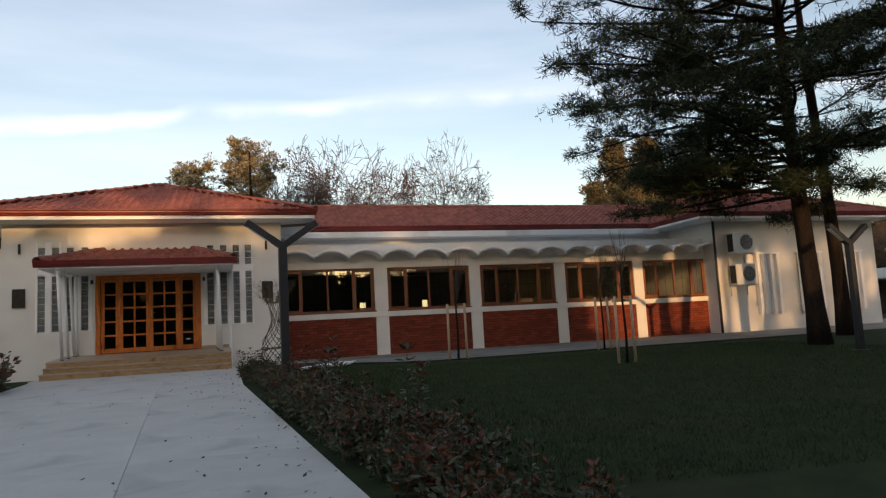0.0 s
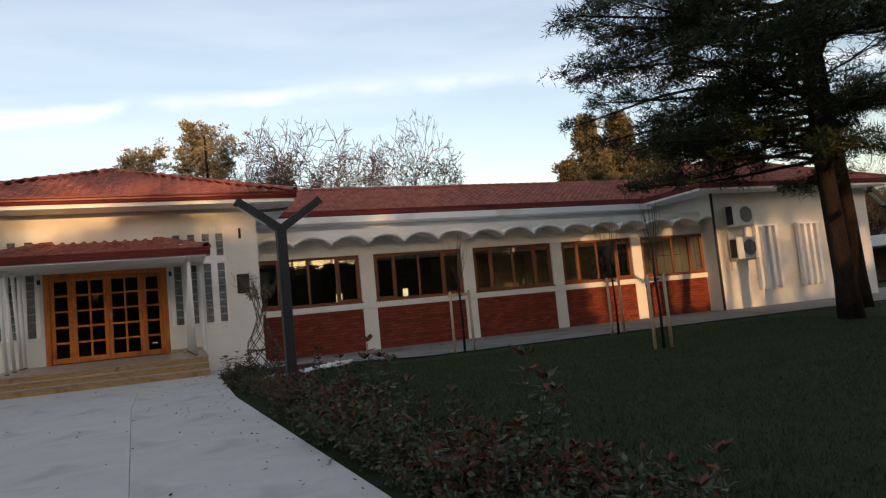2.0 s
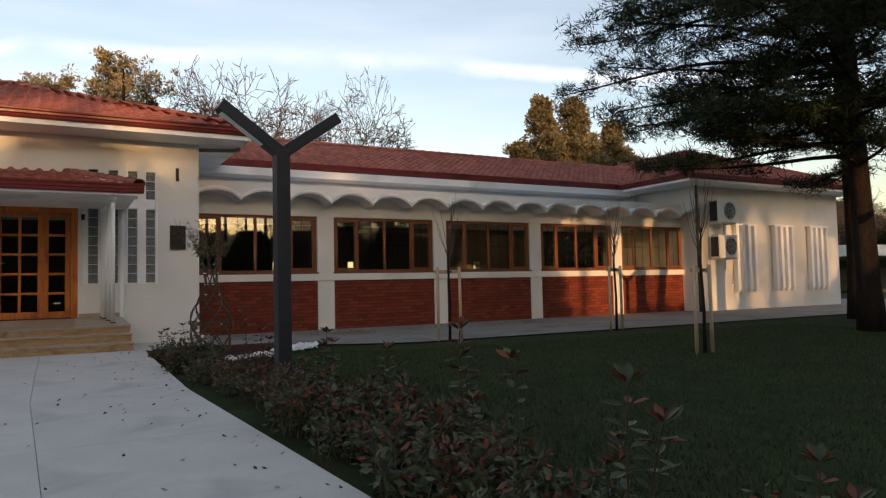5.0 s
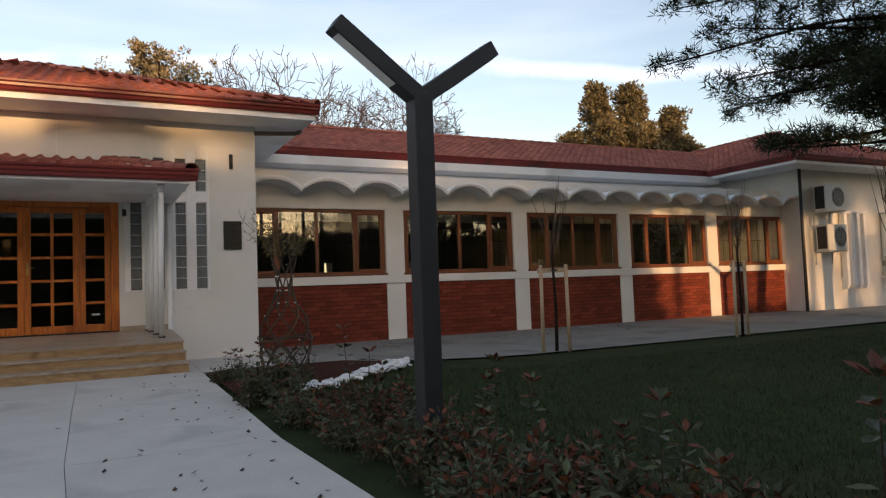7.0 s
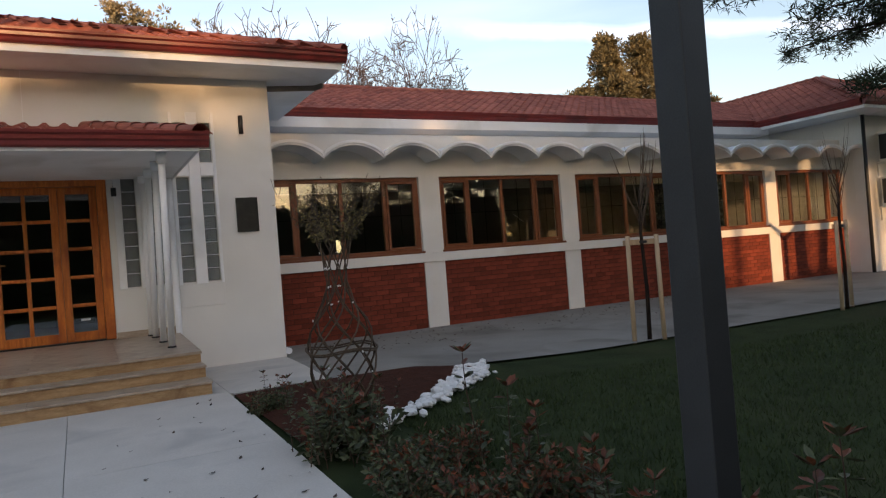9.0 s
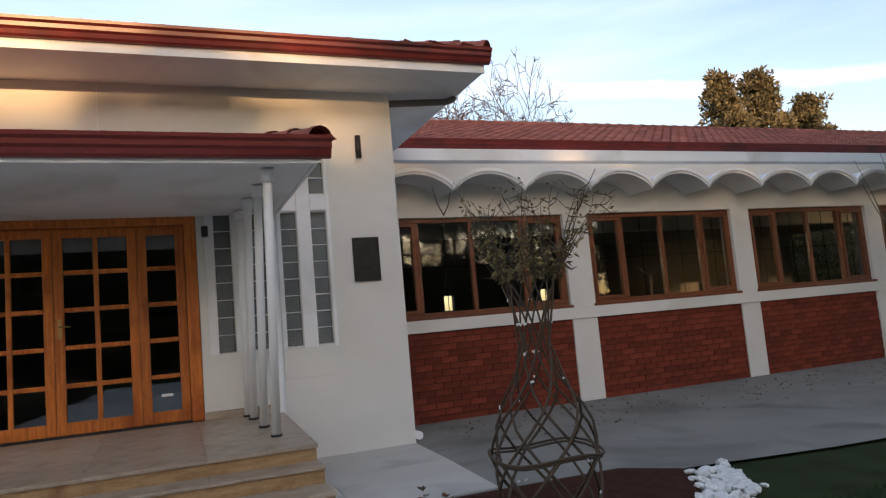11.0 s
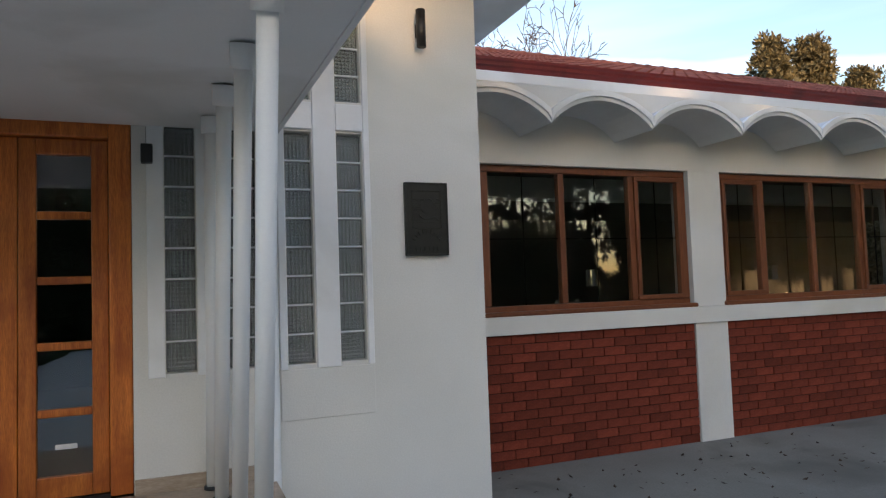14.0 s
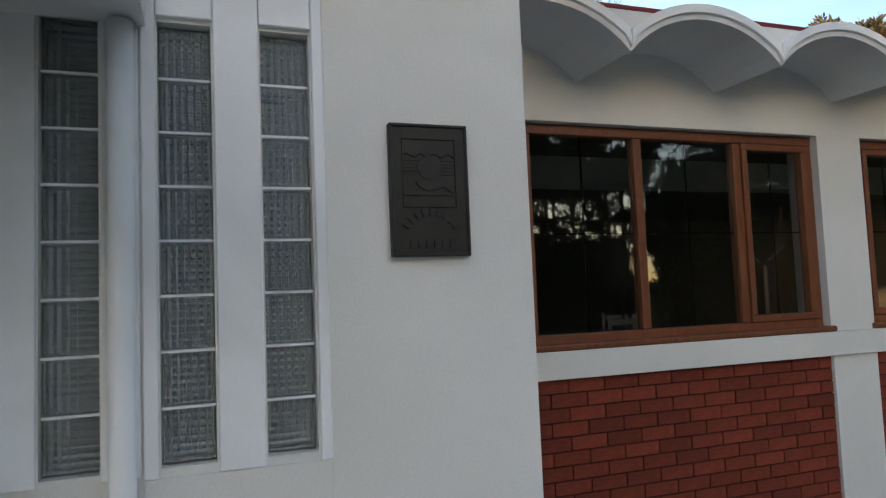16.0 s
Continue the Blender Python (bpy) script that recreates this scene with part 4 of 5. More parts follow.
def bed():
    rim = [(0.98, 15.38), (1.8, 15.44), (3.25, 15.42), (3.66, 15.1), (3.5, 14.7), (3.1, 14.2), (2.5, 13.7), (1.8, 13.2), (1.06, 12.9)]
    bm = bmesh.new()
    c = bm.verts.new((2.1, 14.4, 0.06))
    outer = [bm.verts.new((x, y, ground(x, y) + 0.008)) for x, y in rim]
    inner = [bm.verts.new((2.1 + (x - 2.1) * 0.8, 14.4 + (y - 14.4) * 0.8, ground(x, y) + 0.05)) for x, y in rim]
    n = len(rim)
    for i in range(n):
        bm.faces.new((outer[i], outer[(i + 1) % n], inner[(i + 1) % n], inner[i]))
        bm.faces.new((inner[i], inner[(i + 1) % n], c))
    bmesh.ops.recalc_face_normals(bm, faces=bm.faces[:])
    tagged(new("planting_bed", mesh_of("planting_bed", bm, M_SOIL)), "raised bed of dark reddish soil", "planting bed", kind="structure")
    meshes = [mesh_of("pebble", blob(bmesh.new(), 0, 0, 0, 0.06, k), M_PEBBLE) for k in range(6)]
    rnd = random.Random(5)
    pebbles = empty("pebble_border", (0, 0, 0), label="border of loose round white pebbles round the bed", category="pebbles")
    line = [Vector((3.78, 14.9)), Vector((3.6, 14.45)), Vector((3.1, 14.0)), Vector((2.5, 13.5)), Vector((1.85, 13.05)), Vector((1.2, 12.75))]
    for k in range(280):
        u = rnd.random() * (len(line) - 1)
        i = int(u)
        p = line[i].lerp(line[i + 1], u - i)
        spread = 0.17 if u < 2.5 else 0.11
        x, y = p.x + rnd.gauss(0, spread * 0.6), p.y + rnd.gauss(0, spread * 0.6)
        s = rnd.uniform(0.6, 1.25)
        piece("pebble", rnd.choice(meshes), pebbles, pose(x, y, ground(x, y) + 0.02 * s + rnd.uniform(0, 0.03), 0, 0, rnd.uniform(0, 360)) @ Matrix.Scale(s, 4))


bed()


# ---- woven willow ----
def willow(x, y):
    z = ground(x, y) + 0.03
    w = empty("woven_willow", (x, y, z), label="living willow rods woven into a vase with sparse dry leaves", category="woven shrub")
    prof = [(0.0, 0.27), (0.25, 0.32), (0.5, 0.345), (0.75, 0.30), (0.98, 0.16), (1.2, 0.095), (1.42, 0.12), (1.6, 0.17)]

    def radius(h):
        for (h0, r0), (h1, r1) in zip(prof, prof[1:]):
            if h <= h1:
                return r0 + (r1 - r0) * (h - h0) / (h1 - h0)
        return prof[-1][1]

    rnd = random.Random(11)
    leaves_v, leaves_f = [], []
    for k in range(14):
        way = 1 if k % 2 else -1
        a0 = 2 * math.pi * k / 14
        pts = []
        for i in range(17):
            h = 1.6 * i / 16
            a = a0 + way * h * 2.5
            r = radius(h) + way * 0.008
            pts.append((r * math.cos(a), r * math.sin(a), h))
        part("rod", tube(bmesh.new(), pts, [0.0115 - 0.005 * i / 16 for i in range(17)], 6), M_WILLOW, w)
        tip = Vector(pts[-1])
        a = a0 + way * 4.0
        for s in range(2):
            d = Vector((math.cos(a) * rnd.uniform(0.1, 1.1), math.sin(a) * rnd.uniform(0.1, 1.1), 1.2)).normalized()
            shoot = [tip]
            p = tip.copy()
            for i in range(9):
                d = (d + Vector((rnd.uniform(-1, 1), rnd.uniform(-1, 1), rnd.uniform(-0.5, 0.7))) * 0.2).normalized()
                p = p + d * rnd.uniform(0.05, 0.09)
                shoot.append(p.copy())
                for q in range(6 if i < 5 else 3):
                    dd = Vector((rnd.uniform(-1, 1), rnd.uniform(-1, 1), rnd.uniform(-0.8, 0.6))).normalized()
                    add_leaf(leaves_v, leaves_f, p + dd * 0.015, dd, rnd.uniform(0.028, 0.055) * (1.15 - 0.06 * i), 0.22, rnd)
                    if rnd.random() < 0.11:
                        twig = [p, p + dd * 0.09, p + dd * 0.15 + Vector((0, 0, 0.05))]
                        part("twig", tube(bmesh.new(), twig, [0.004, 0.003, 0.002], 4), M_WILLOW, w)
            part("shoot", tube(bmesh.new(), shoot, [0.0045 - 0.00032 * i for i in range(10)], 5), M_WILLOW, w)
    for h, r in ((0.52, 0.345), (0.50, 0.33)):
        part("hoop", tube(bmesh.new(), [((r + 0.02) * math.cos(a), (r + 0.02) * math.sin(a), h + 0.02 * math.sin(3 * a)) for a in (2 * math.pi * i / 28 for i in range(29))], 0.009, 5), M_WILLOW, w)
    for i in range(26):
        h, a = rnd.choice((0.28, 0.5, 0.82, 0.98, 1.15, 1.34, 1.5)), rnd.uniform(0, 6.28)
        r = radius(h) + 0.012
        bm = boxed(-0.012, 0.012, -0.004, 0.004, -0.007, 0.007, 0.002)
        bm.transform(pose(r * math.cos(a), r * math.sin(a), h, 0, rnd.uniform(-60, 60), math.degrees(a) + 90))
        part("tie", bm, M_TIE, w, "white tape tie")
    ob = new("leaves", raw("leaves", leaves_v, leaves_f, M_YELLEAF))
    ob.parent = w


def add_leaf(verts, faces, p, d, length, broad, rnd):
    side = d.cross(Vector((rnd.uniform(-1, 1), rnd.uniform(-1, 1), rnd.uniform(-1, 1)))).normalized()
    up = side.cross(d)
    o = len(verts)
    verts += [tuple(p), tuple(p + d * length * 0.5 + side * length * broad), tuple(p + d * length + up * length * 0.15), tuple(p + d * length * 0.5 - side * length * broad)]
    faces += [(o, o + 1, o + 2), (o, o + 2, o + 3)]


willow(1.86, 14.15)


# ---- hedge shrubs ----
def shrub_meshes(seed, height, wide, nstem, red):
    rnd = random.Random(seed)
    stems = bmesh.new()
    gv_, gf_, rv_, rf_ = [], [], [], []
    for s in range(nstem):
        a = rnd.uniform(0, 6.28)
        p = Vector((rnd.uniform(-0.3, 0.3) * wide, rnd.uniform(-0.3, 0.3) * wide, 0))
        d = Vector((math.cos(a) * 0.35, math.sin(a) * 0.35, 1)).normalized()
        h = height * rnd.uniform(0.45, 1.0) * (1.0 if rnd.random() > 0.12 else 1.3)
        pts = [p.copy()]
        n = 9
        for i in range(n):
            d = (d + Vector((rnd.uniform(-1, 1), rnd.uniform(-1, 1), rnd.uniform(-0.2, 0.5))) * 0.17).normalized()
            p = p + d * h / n
            pts.append(p.copy())
            for q in range(4 if i > 0 else 1):
                dd = Vector((rnd.uniform(-1, 1), rnd.uniform(-1, 1), rnd.uniform(-0.3, 0.9))).normalized()
                v_, f_ = (rv_, rf_) if rnd.random() < red * (0.3 + 1.2 * (i / n) ** 2) else (gv_, gf_)
                add_leaf(v_, f_, p + dd * rnd.uniform(0.01, 0.07), dd, rnd.uniform(0.05, 0.095), 0.25, rnd)
        tube(stems, pts, [0.007 - 0.0005 * i for i in range(n + 1)], 4, False)
    return mesh_of("stems", stems, M_TWIG), raw("leaves", gv_, gf_, M_LEAF), raw("red_leaves", rv_, rf_, M_REDLEAF)


def broad_leaf(verts, faces, p, d, length, broad, rnd):
    """A pointed oval leaf, folded along its middle."""
    side = d.cross(Vector((rnd.uniform(-0.4, 0.4), rnd.uniform(-0.4, 0.4), 1))).normalized()
    up = side.cross(d)
    o = len(verts)
    q = [p, p + d * length, p + d * length * 0.5 - up * length * 0.05]
    for u, w in ((0.3, 0.85), (0.62, 1.0)):
        for sgn in (-1, 1):
            q.append(p + d * length * u + side * (sgn * w * length * broad) + up * length * 0.05)
    verts += [tuple(v) for v in q]
    faces += [(o, o + 3, o + 2), (o, o + 2, o + 4), (o + 3, o + 5, o + 2), (o + 4, o + 2, o + 6), (o + 5, o + 1, o + 2), (o + 6, o + 2, o + 1)]


def cane_meshes(seed, height):
    """Two or three upright leggy shoots with whorls of broad leaves, reddish at the tips."""
    rnd = random.Random(seed)
    stems = bmesh.new()
    gv_, gf_, rv_, rf_ = [], [], [], []
    for s in range(rnd.randint(2, 3)):
        p = Vector((rnd.uniform(-0.25, 0.25), rnd.uniform(-0.25, 0.25), 0))
        d = Vector((rnd.uniform(-0.12, 0.12), rnd.uniform(-0.12, 0.12), 1)).normalized()
        h, n = height * rnd.uniform(0.7, 1.1), 10
        pts = [p.copy()]
        for i in range(n):
            d = (d + Vector((rnd.uniform(-1, 1), rnd.uniform(-1, 1), 0.3)) * 0.06).normalized()
            p = p + d * h / n
            pts.append(p.copy())
            tip = i == n - 1
            for q in range(7 if tip else (rnd.randint(2, 4) if i > 1 else 1)):
                a = 2.4 * (q + i) + rnd.uniform(-0.4, 0.4)
                dd = Vector((math.cos(a), math.sin(a), rnd.uniform(0.5, 1.0) if tip else rnd.uniform(-0.1, 0.5))).normalized()
                v_, f_ = (rv_, rf_) if (tip or i > 7) and rnd.random() < 0.7 else (gv_, gf_)
                broad_leaf(v_, f_, p + dd * 0.015, dd, rnd.uniform(0.075, 0.115), 0.22, rnd)
        tube(stems, pts, [0.007 - 0.0004 * i for i in range(n + 1)], 5, False)
    return mesh_of("stems", stems, M_CANE), raw("leaves", gv_, gf_, M_LEAF), raw("red_leaves", rv_, rf_, M_REDLEAF)


CANES = [cane_meshes(200 + k, (0.75, 0.9, 0.62, 0.82)[k]) for k in range(4)]
BUSHY = [cane_meshes(230 + k, 0.95) for k in range(3)]
SHRUBS = [shrub_meshes(100 + k, (0.42, 0.5, 0.38, 0.58, 0.44)[k], 0.85, 26, (0.30, 0.5, 0.22, 0.4, 0.15)[k]) for k in range(5)]


def shrub(x, y, kind, turn, size):
    s = empty("shrub", (x, y, ground(x, y) - 0.02), label="low straggly hedge shrub with dark green and reddish leaves", category="shrub", group="hedge along the path")
    for name, me in zip(("stem", "foliage", "red_foliage"), SHRUBS[kind]):
        piece(name, me, s, pose(0, 0, 0, 0, 0, turn) @ Matrix.Scale(size, 4))


def leggy_shrub(x, y, meshes, turn, size):
    s = empty("leggy_shrub", (x, y, ground(x, y) - 0.03), label="upright leggy shrub shoots with broad dark leaves and reddish tips", category="shrub", group="leggy shoots in the hedge")
    for name, me in zip(("stem", "foliage", "red_foliage"), meshes):
        piece(name, me, s, pose(0, 0, 0, 0, 0, turn) @ Matrix.Scale(size, 4))


def plant_hedges():
    rnd = random.Random(21)
    y = -3.2
    while y < 11.6:
        tall = 0.95 if y > 9.0 else (1.1 if y > 2.5 else 0.8)
        leggy_shrub(path_edge(y) + rnd.uniform(0.45, 1.05), y, CANES[rnd.randrange(4)], rnd.uniform(0, 360), tall * rnd.uniform(0.6, 1.05))
        y += rnd.uniform(0.35, 0.75)
    for k, (x, y, q) in enumerate(((1.25, 12.5, 0.66), (1.10, 12.85, 0.6), (1.5, 12.6, 0.6), (1.3, 13.0, 0.58), (1.65, 12.85, 0.5), (1.2, 14.35, 0.4), (1.08, 12.3, 0.62), (1.4, 12.2, 0.6))):
        leggy_shrub(x, y, BUSHY[k % 3], 70 * k, q)
    y = -9.0
    while y < 11.9:
        for row in range(2):
            if row and rnd.random() < 0.4:
                continue
            low = 0.72 if y > 8.5 else 0.95
            shrub(path_edge(y) + 0.40 + row * 0.5 + rnd.uniform(-0.1, 0.1), y + rnd.uniform(-0.15, 0.15), rnd.randrange(5), rnd.uniform(0, 360), low * rnd.uniform(0.75, 1.15))
        y += 0.52
    y = -6.0
    while y < 14.0:
        shrub(-4.4 + rnd.uniform(-0.1, 0.1), y, rnd.randrange(5), rnd.uniform(0, 360), rnd.uniform(1.2, 1.9))
        y += 0.6
    for x, y, s in ((1.3, 12.5, 1.05), (1.4, 12.95, 0.9), (1.15, 14.3, 0.55)):
        shrub(x, y, rnd.choice((0, 2, 4)), rnd.uniform(0, 360), s)


plant_hedges()


# ---- trees ----
def needle_cloud(rnd, centres, size, count, verts, faces, needle=0.16, wide=0.012):
    for c, r in centres:
        for k in range(count):
            d = Vector((rnd.gauss(0, 1), rnd.gauss(0, 1), rnd.gauss(0.25, 0.8))).normalized()
            p = c + d * r * rnd.uniform(0.0, 0.5) * size
            side = d.orthogonal().normalized()
            side = (side * math.cos(k) + d.cross(side) * math.sin(k)) * wide
            tip = p + d * needle * rnd.uniform(0.7, 1.3)
            o = len(verts)
            verts += [tuple(p - side), tuple(p + side), tuple(tip)]
            faces.append((o, o + 1, o + 2))


def pine(x, y, top, lean, radius, seed, first, reach, density=1.0, gap=1.0):
    rnd = random.Random(seed)
    z = ground(x, y) - 0.06
    t = empty("pine_tree", (x, y, z), label="tall dark black pine with fissured bark and spreading boughs", category="pine tree", group="pines on the lawn")
    n = 14
    axis = []
    for i in range(n + 1):
        u = i / n
        axis.append(Vector((lean[0] * u + 0.12 * math.sin(seed + 5 * u), lean[1] * u + 0.12 * math.cos(seed + 4 * u), top * u)))
    bm = tube(bmesh.new(), axis, [radius * (1.25 if i == 0 else 1.0) * (1 - 0.72 * i / n) for i in range(n + 1)], 14)
    for v in bm.verts:
        v.co += noise.noise_vector(v.co * 6.0) * 0.03
    part("trunk", bm, M_BARK, t)
    boughs = bmesh.new()
    centres = []

    def at(h):
        u = max(0, min(0.9999, h / top)) * n
        return axis[int(u)].lerp(axis[int(u) + 1], u - int(u))

    h = first
    while h < top - 0.3:
        u = (h - first) / (top - first)
        length = reach * (0.55 + 0.45 * math.sin(min(1, 0.15 + u) * 2.6)) * (1.0 if u < 0.7 else max(0.25, (1 - u) / 0.3))
        for k in range(rnd.randint(2, 3) if density < 1 else rnd.randint(2, 4)):
            a = rnd.uniform(0, 6.283) if density < 1 or rnd.random() < 0.72 else rnd.gauss(3.3, 0.7)
            L = length * rnd.uniform(0.6, 1.12) * (0.62 if math.cos(a) > 0.25 else 1.0)
            d = Vector((math.cos(a), math.sin(a), rnd.uniform(-0.12, 0.22)))
            p = at(h)
            pts = [p.copy()]
            m = 9
            for i in range(m):
                d = (d + Vector((rnd.uniform(-1, 1), rnd.uniform(-1, 1), rnd.uniform(-0.6, 0.55) + (0.25 if i > 5 else -0.10))) * 0.13).normalized()
                p = p + d * L / m
                pts.append(p.copy())
                if i >= 2:
                    for q in range(2):
                        sd = (d.cross(Vector((0, 0, 1))) * rnd.choice((-1, 1)) + d * rnd.uniform(0.2, 0.9) + Vector((0, 0, rnd.uniform(-0.25, 0.4)))).normalized()
                        sl = L * rnd.uniform(0.12, 0.30) * (1.25 - i / m * 0.6)
                        mid = p + sd * sl * 0.5 + Vector((0, 0, rnd.uniform(-0.06, 0.03)))
                        end = p + sd * sl + Vector((0, 0, rnd.uniform(0.0, 0.12)))
                        tube(boughs, [p, mid, end], [0.014, 0.010, 0.005], 3, False)
                        for s in range(int(6 * density)):
                            w = rnd.uniform(0.25, 1.05)
                            c = p.lerp(end, w) + Vector((rnd.gauss(0, 0.13), rnd.gauss(0, 0.13), rnd.gauss(0.04, 0.08)))
                            centres.append((c, 0.26))
            tube(boughs, pts, [0.05 * (L / 4) ** 0.5 * (1 - 0.09 * i) + 0.006 for i in range(m + 1)], 5, False)
        h += rnd.uniform(0.22, 0.42) * gap
    part("branchwork", boughs, M_BARK, t)
    verts, faces = [], []
    needle_cloud(rnd, centres, 1.15, 11, verts, faces, 0.19, 0.0145)
    ob = new("crown", raw("crown", verts, faces, M_NEEDLE))
    ob.parent = t
    return t


pine(16.5, 11.7, 15.0, (0.1, 0.1), 0.27, 3, 4.0, 7.0, 2.0)
pine(19.9, 13.95, 14.0, (0.0, 0.3), 0.25, 8, 5.2, 3.0, 0.2, 1.9)
pine(19.45, 10.17, 13.0, (1.1, 0.2), 0.17, 12, 5.8, 2.4, 0.2, 2.2)
pine(20.72, 11.35, 13.0, (0.9, 0.2), 0.20, 15, 5.2, 2.8, 0.2, 2.2)
pine(16.84, 8.3, 13.5, (1.9, 0.3), 0.22, 17, 5.6, 2.8, 0.2, 2.2)


def bare_tree_mesh(seed):
    """A leafless round-headed tree, ten metres high: forking limbs that end in a haze of twigs."""
    rnd = random.Random(seed)
    bm = bmesh.new()
    middle = Vector((0, 0, 6.1))

    def inside(p):
        return (p.x / 3.2) ** 2 + (p.y / 3.2) ** 2 + ((p.z - 6.1) / 3.8) ** 2 < 1.0 + rnd.uniform(-0.10, 0.10)

    def grow(p, d, length, r, level):
        pts, rs = [p], [r]
        n = 3 if level > 2 else 4
        for i in range(n):
            d = (d + Vector((rnd.uniform(-1, 1), rnd.uniform(-1, 1), rnd.uniform(-1, 1))) * (0.08 if level < 1 else 0.17)).normalized()
            p = p + d * length / n
            pts.append(p)
            rs.append(r * (1 - 0.12 * (i + 1)))
            if level > 1 and not inside(p):
                break
        tube(bm, pts, rs, 7 if level == 0 else (5 if level < 3 else 3), False)
        if level >= 7 or (level > 1 and not inside(pts[-1])):
            return
        for k in range((7, 4, 4, 3, 3, 3, 2)[level]):
            at = len(pts) - 1 if k < 2 or level == 0 else rnd.randint(1, len(pts) - 1)
            a = rnd.uniform(0, 6.283) if level else 6.283 * k / 6 + rnd.uniform(-0.4, 0.4)
            out = d.orthogonal().normalized()
            out = out * math.cos(a) + d.cross(out) * math.sin(a)
            away = (pts[at] - middle).normalized()
            nd = (d * 0.85 + out * rnd.uniform(0.55, 1.1) + away * 0.12 + Vector((0, 0, 0.02))).normalized()
            grow(pts[at], nd, length * rnd.uniform(0.66, 0.82), max(0.014, rs[at] * rnd.uniform(0.60, 0.76)), level + 1)

    grow(Vector((0, 0, 0)), Vector((0, 0, 1)), 3.0, 0.26, 0)
    zs = sorted(v.co.z for v in bm.verts)
    xs = sorted(abs(v.co.x) for v in bm.verts)
    wide = 3.3 / xs[int(len(xs) * 0.996)]
    bm.transform(Matrix.Diagonal((wide, wide, 10.0 / zs[int(len(zs) * 0.9995)], 1)))
    return mesh_of("limbs", bm, M_LIMB)


BARE = [bare_tree_mesh(40 + k) for k in range(3)]


def bare_tree(x, y, height, kind, turn, base=0.0, wide=0.0):
    t = empty("bare_tree", (x, y, base), label="leafless winter plane tree with fine twigs behind the roof", category="tree", group="bare trees behind the house")
    piece("limb_crown", BARE[kind], t, Matrix.Diagonal(((wide or height * 0.66) / 6.6, (wide or height * 0.66) / 6.6, height / 10.0, 1)) @ pose(0, 0, 0, 0, 0, turn))


def leafy_mesh(seed, height, radius, shape, material, leaf, count):
    """Crown of clumped sprays round a stem."""
    rnd = random.Random(seed)
    verts, faces = [], []
    clumps = []
    lobes = []
    for k in range(max(9, count // 13)):
        u = 0.1 + 0.9 * (k + rnd.random()) / max(9, count // 13)
        r = radius * shape(u)
        a = rnd.uniform(0, 6.283)
        lobes.append((Vector((r * rnd.uniform(0.5, 1.05) * math.cos(a), r * rnd.uniform(0.5, 1.05) * math.sin(a), height * u)), max(0.25, r * rnd.uniform(0.16, 0.34))))
    lobes = [q for q in lobes if shape(min(1.0, q[0].z / height)) > 0]
    for k in range(count):
        c, r = rnd.choice(lobes)
        d = Vector((rnd.gauss(0, 0.9), rnd.gauss(0, 0.9), rnd.gauss(0, 0.6)))
        clumps.append((c + d * r, rnd.uniform(0.22, 0.6) * (0.5 + 0.25 * r)))
    for c, r in clumps:
        for i in range(34):
            d = Vector((rnd.gauss(0, 1), rnd.gauss(0, 1), rnd.gauss(0.1, 0.8))).normalized()
            add_leaf(verts, faces, c + d * r * rnd.uniform(0.1, 0.8), (d + Vector((0, 0, 0.3))).normalized(), leaf * rnd.uniform(0.6, 1.4), 0.22, rnd)
    return raw("crown", verts, faces, material)


def stem_mesh(height, r):
    return mesh_of("trunk", tube(bmesh.new(), [(0, 0, 0), (0.1, 0, height * 0.4), (0, 0.05, height * 0.95)], [r, r * 0.7, r * 0.15], 8), M_BARK)


def crown_tree(name, x, y, height, me_crown, me_stem, label, group, turn=0.0, scale=1.0):
    t = empty(name, (x, y, ground(x, y) - 0.1), label=label, category="tree", group=group)
    piece("trunk", me_stem, t, Matrix.Scale(scale, 4))
    piece("crown", me_crown, t, pose(0, 0, 0, 0, 0, turn) @ Matrix.Scale(scale, 4))

# behind the house
for x, y, h, k, a, w in ((8.05, 37.0, 12.5, 0, 20, 7.6), (13.95, 37.0, 12.6, 1, 120, 5.8), (11.0, 41.0, 12.2, 2, 200, 6.0), (4.6, 41.0, 12.8, 2, 40, 6.6), (1.4, 46.0, 13.2, 1, 260, 6.4), (22.5, 47.0, 10.2, 2, 100, 6.0)):
    bare_tree(x, y, h, k, a, 0.0, w)
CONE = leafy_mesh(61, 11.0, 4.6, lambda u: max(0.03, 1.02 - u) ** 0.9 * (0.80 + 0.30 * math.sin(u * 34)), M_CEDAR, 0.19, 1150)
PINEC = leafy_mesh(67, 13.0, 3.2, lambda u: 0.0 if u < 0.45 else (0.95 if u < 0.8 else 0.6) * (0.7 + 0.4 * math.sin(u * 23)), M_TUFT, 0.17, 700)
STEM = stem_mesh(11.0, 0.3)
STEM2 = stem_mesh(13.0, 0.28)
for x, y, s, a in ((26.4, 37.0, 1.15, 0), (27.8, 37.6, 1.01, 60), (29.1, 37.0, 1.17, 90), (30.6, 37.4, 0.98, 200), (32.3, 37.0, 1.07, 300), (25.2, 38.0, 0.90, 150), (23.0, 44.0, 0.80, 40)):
    crown_tree("conifer", x, y, 11, CONE, STEM, "evergreen behind the roof, low sun painted golden into its foliage", "evergreens behind the house", a, s)
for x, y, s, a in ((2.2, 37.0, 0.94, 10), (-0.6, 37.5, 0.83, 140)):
    crown_tree("umbrella_pine", x, y, 13, PINEC, STEM2, "pine behind the roof, sunlight painted into its tufts", "evergreens behind the house", a, s)


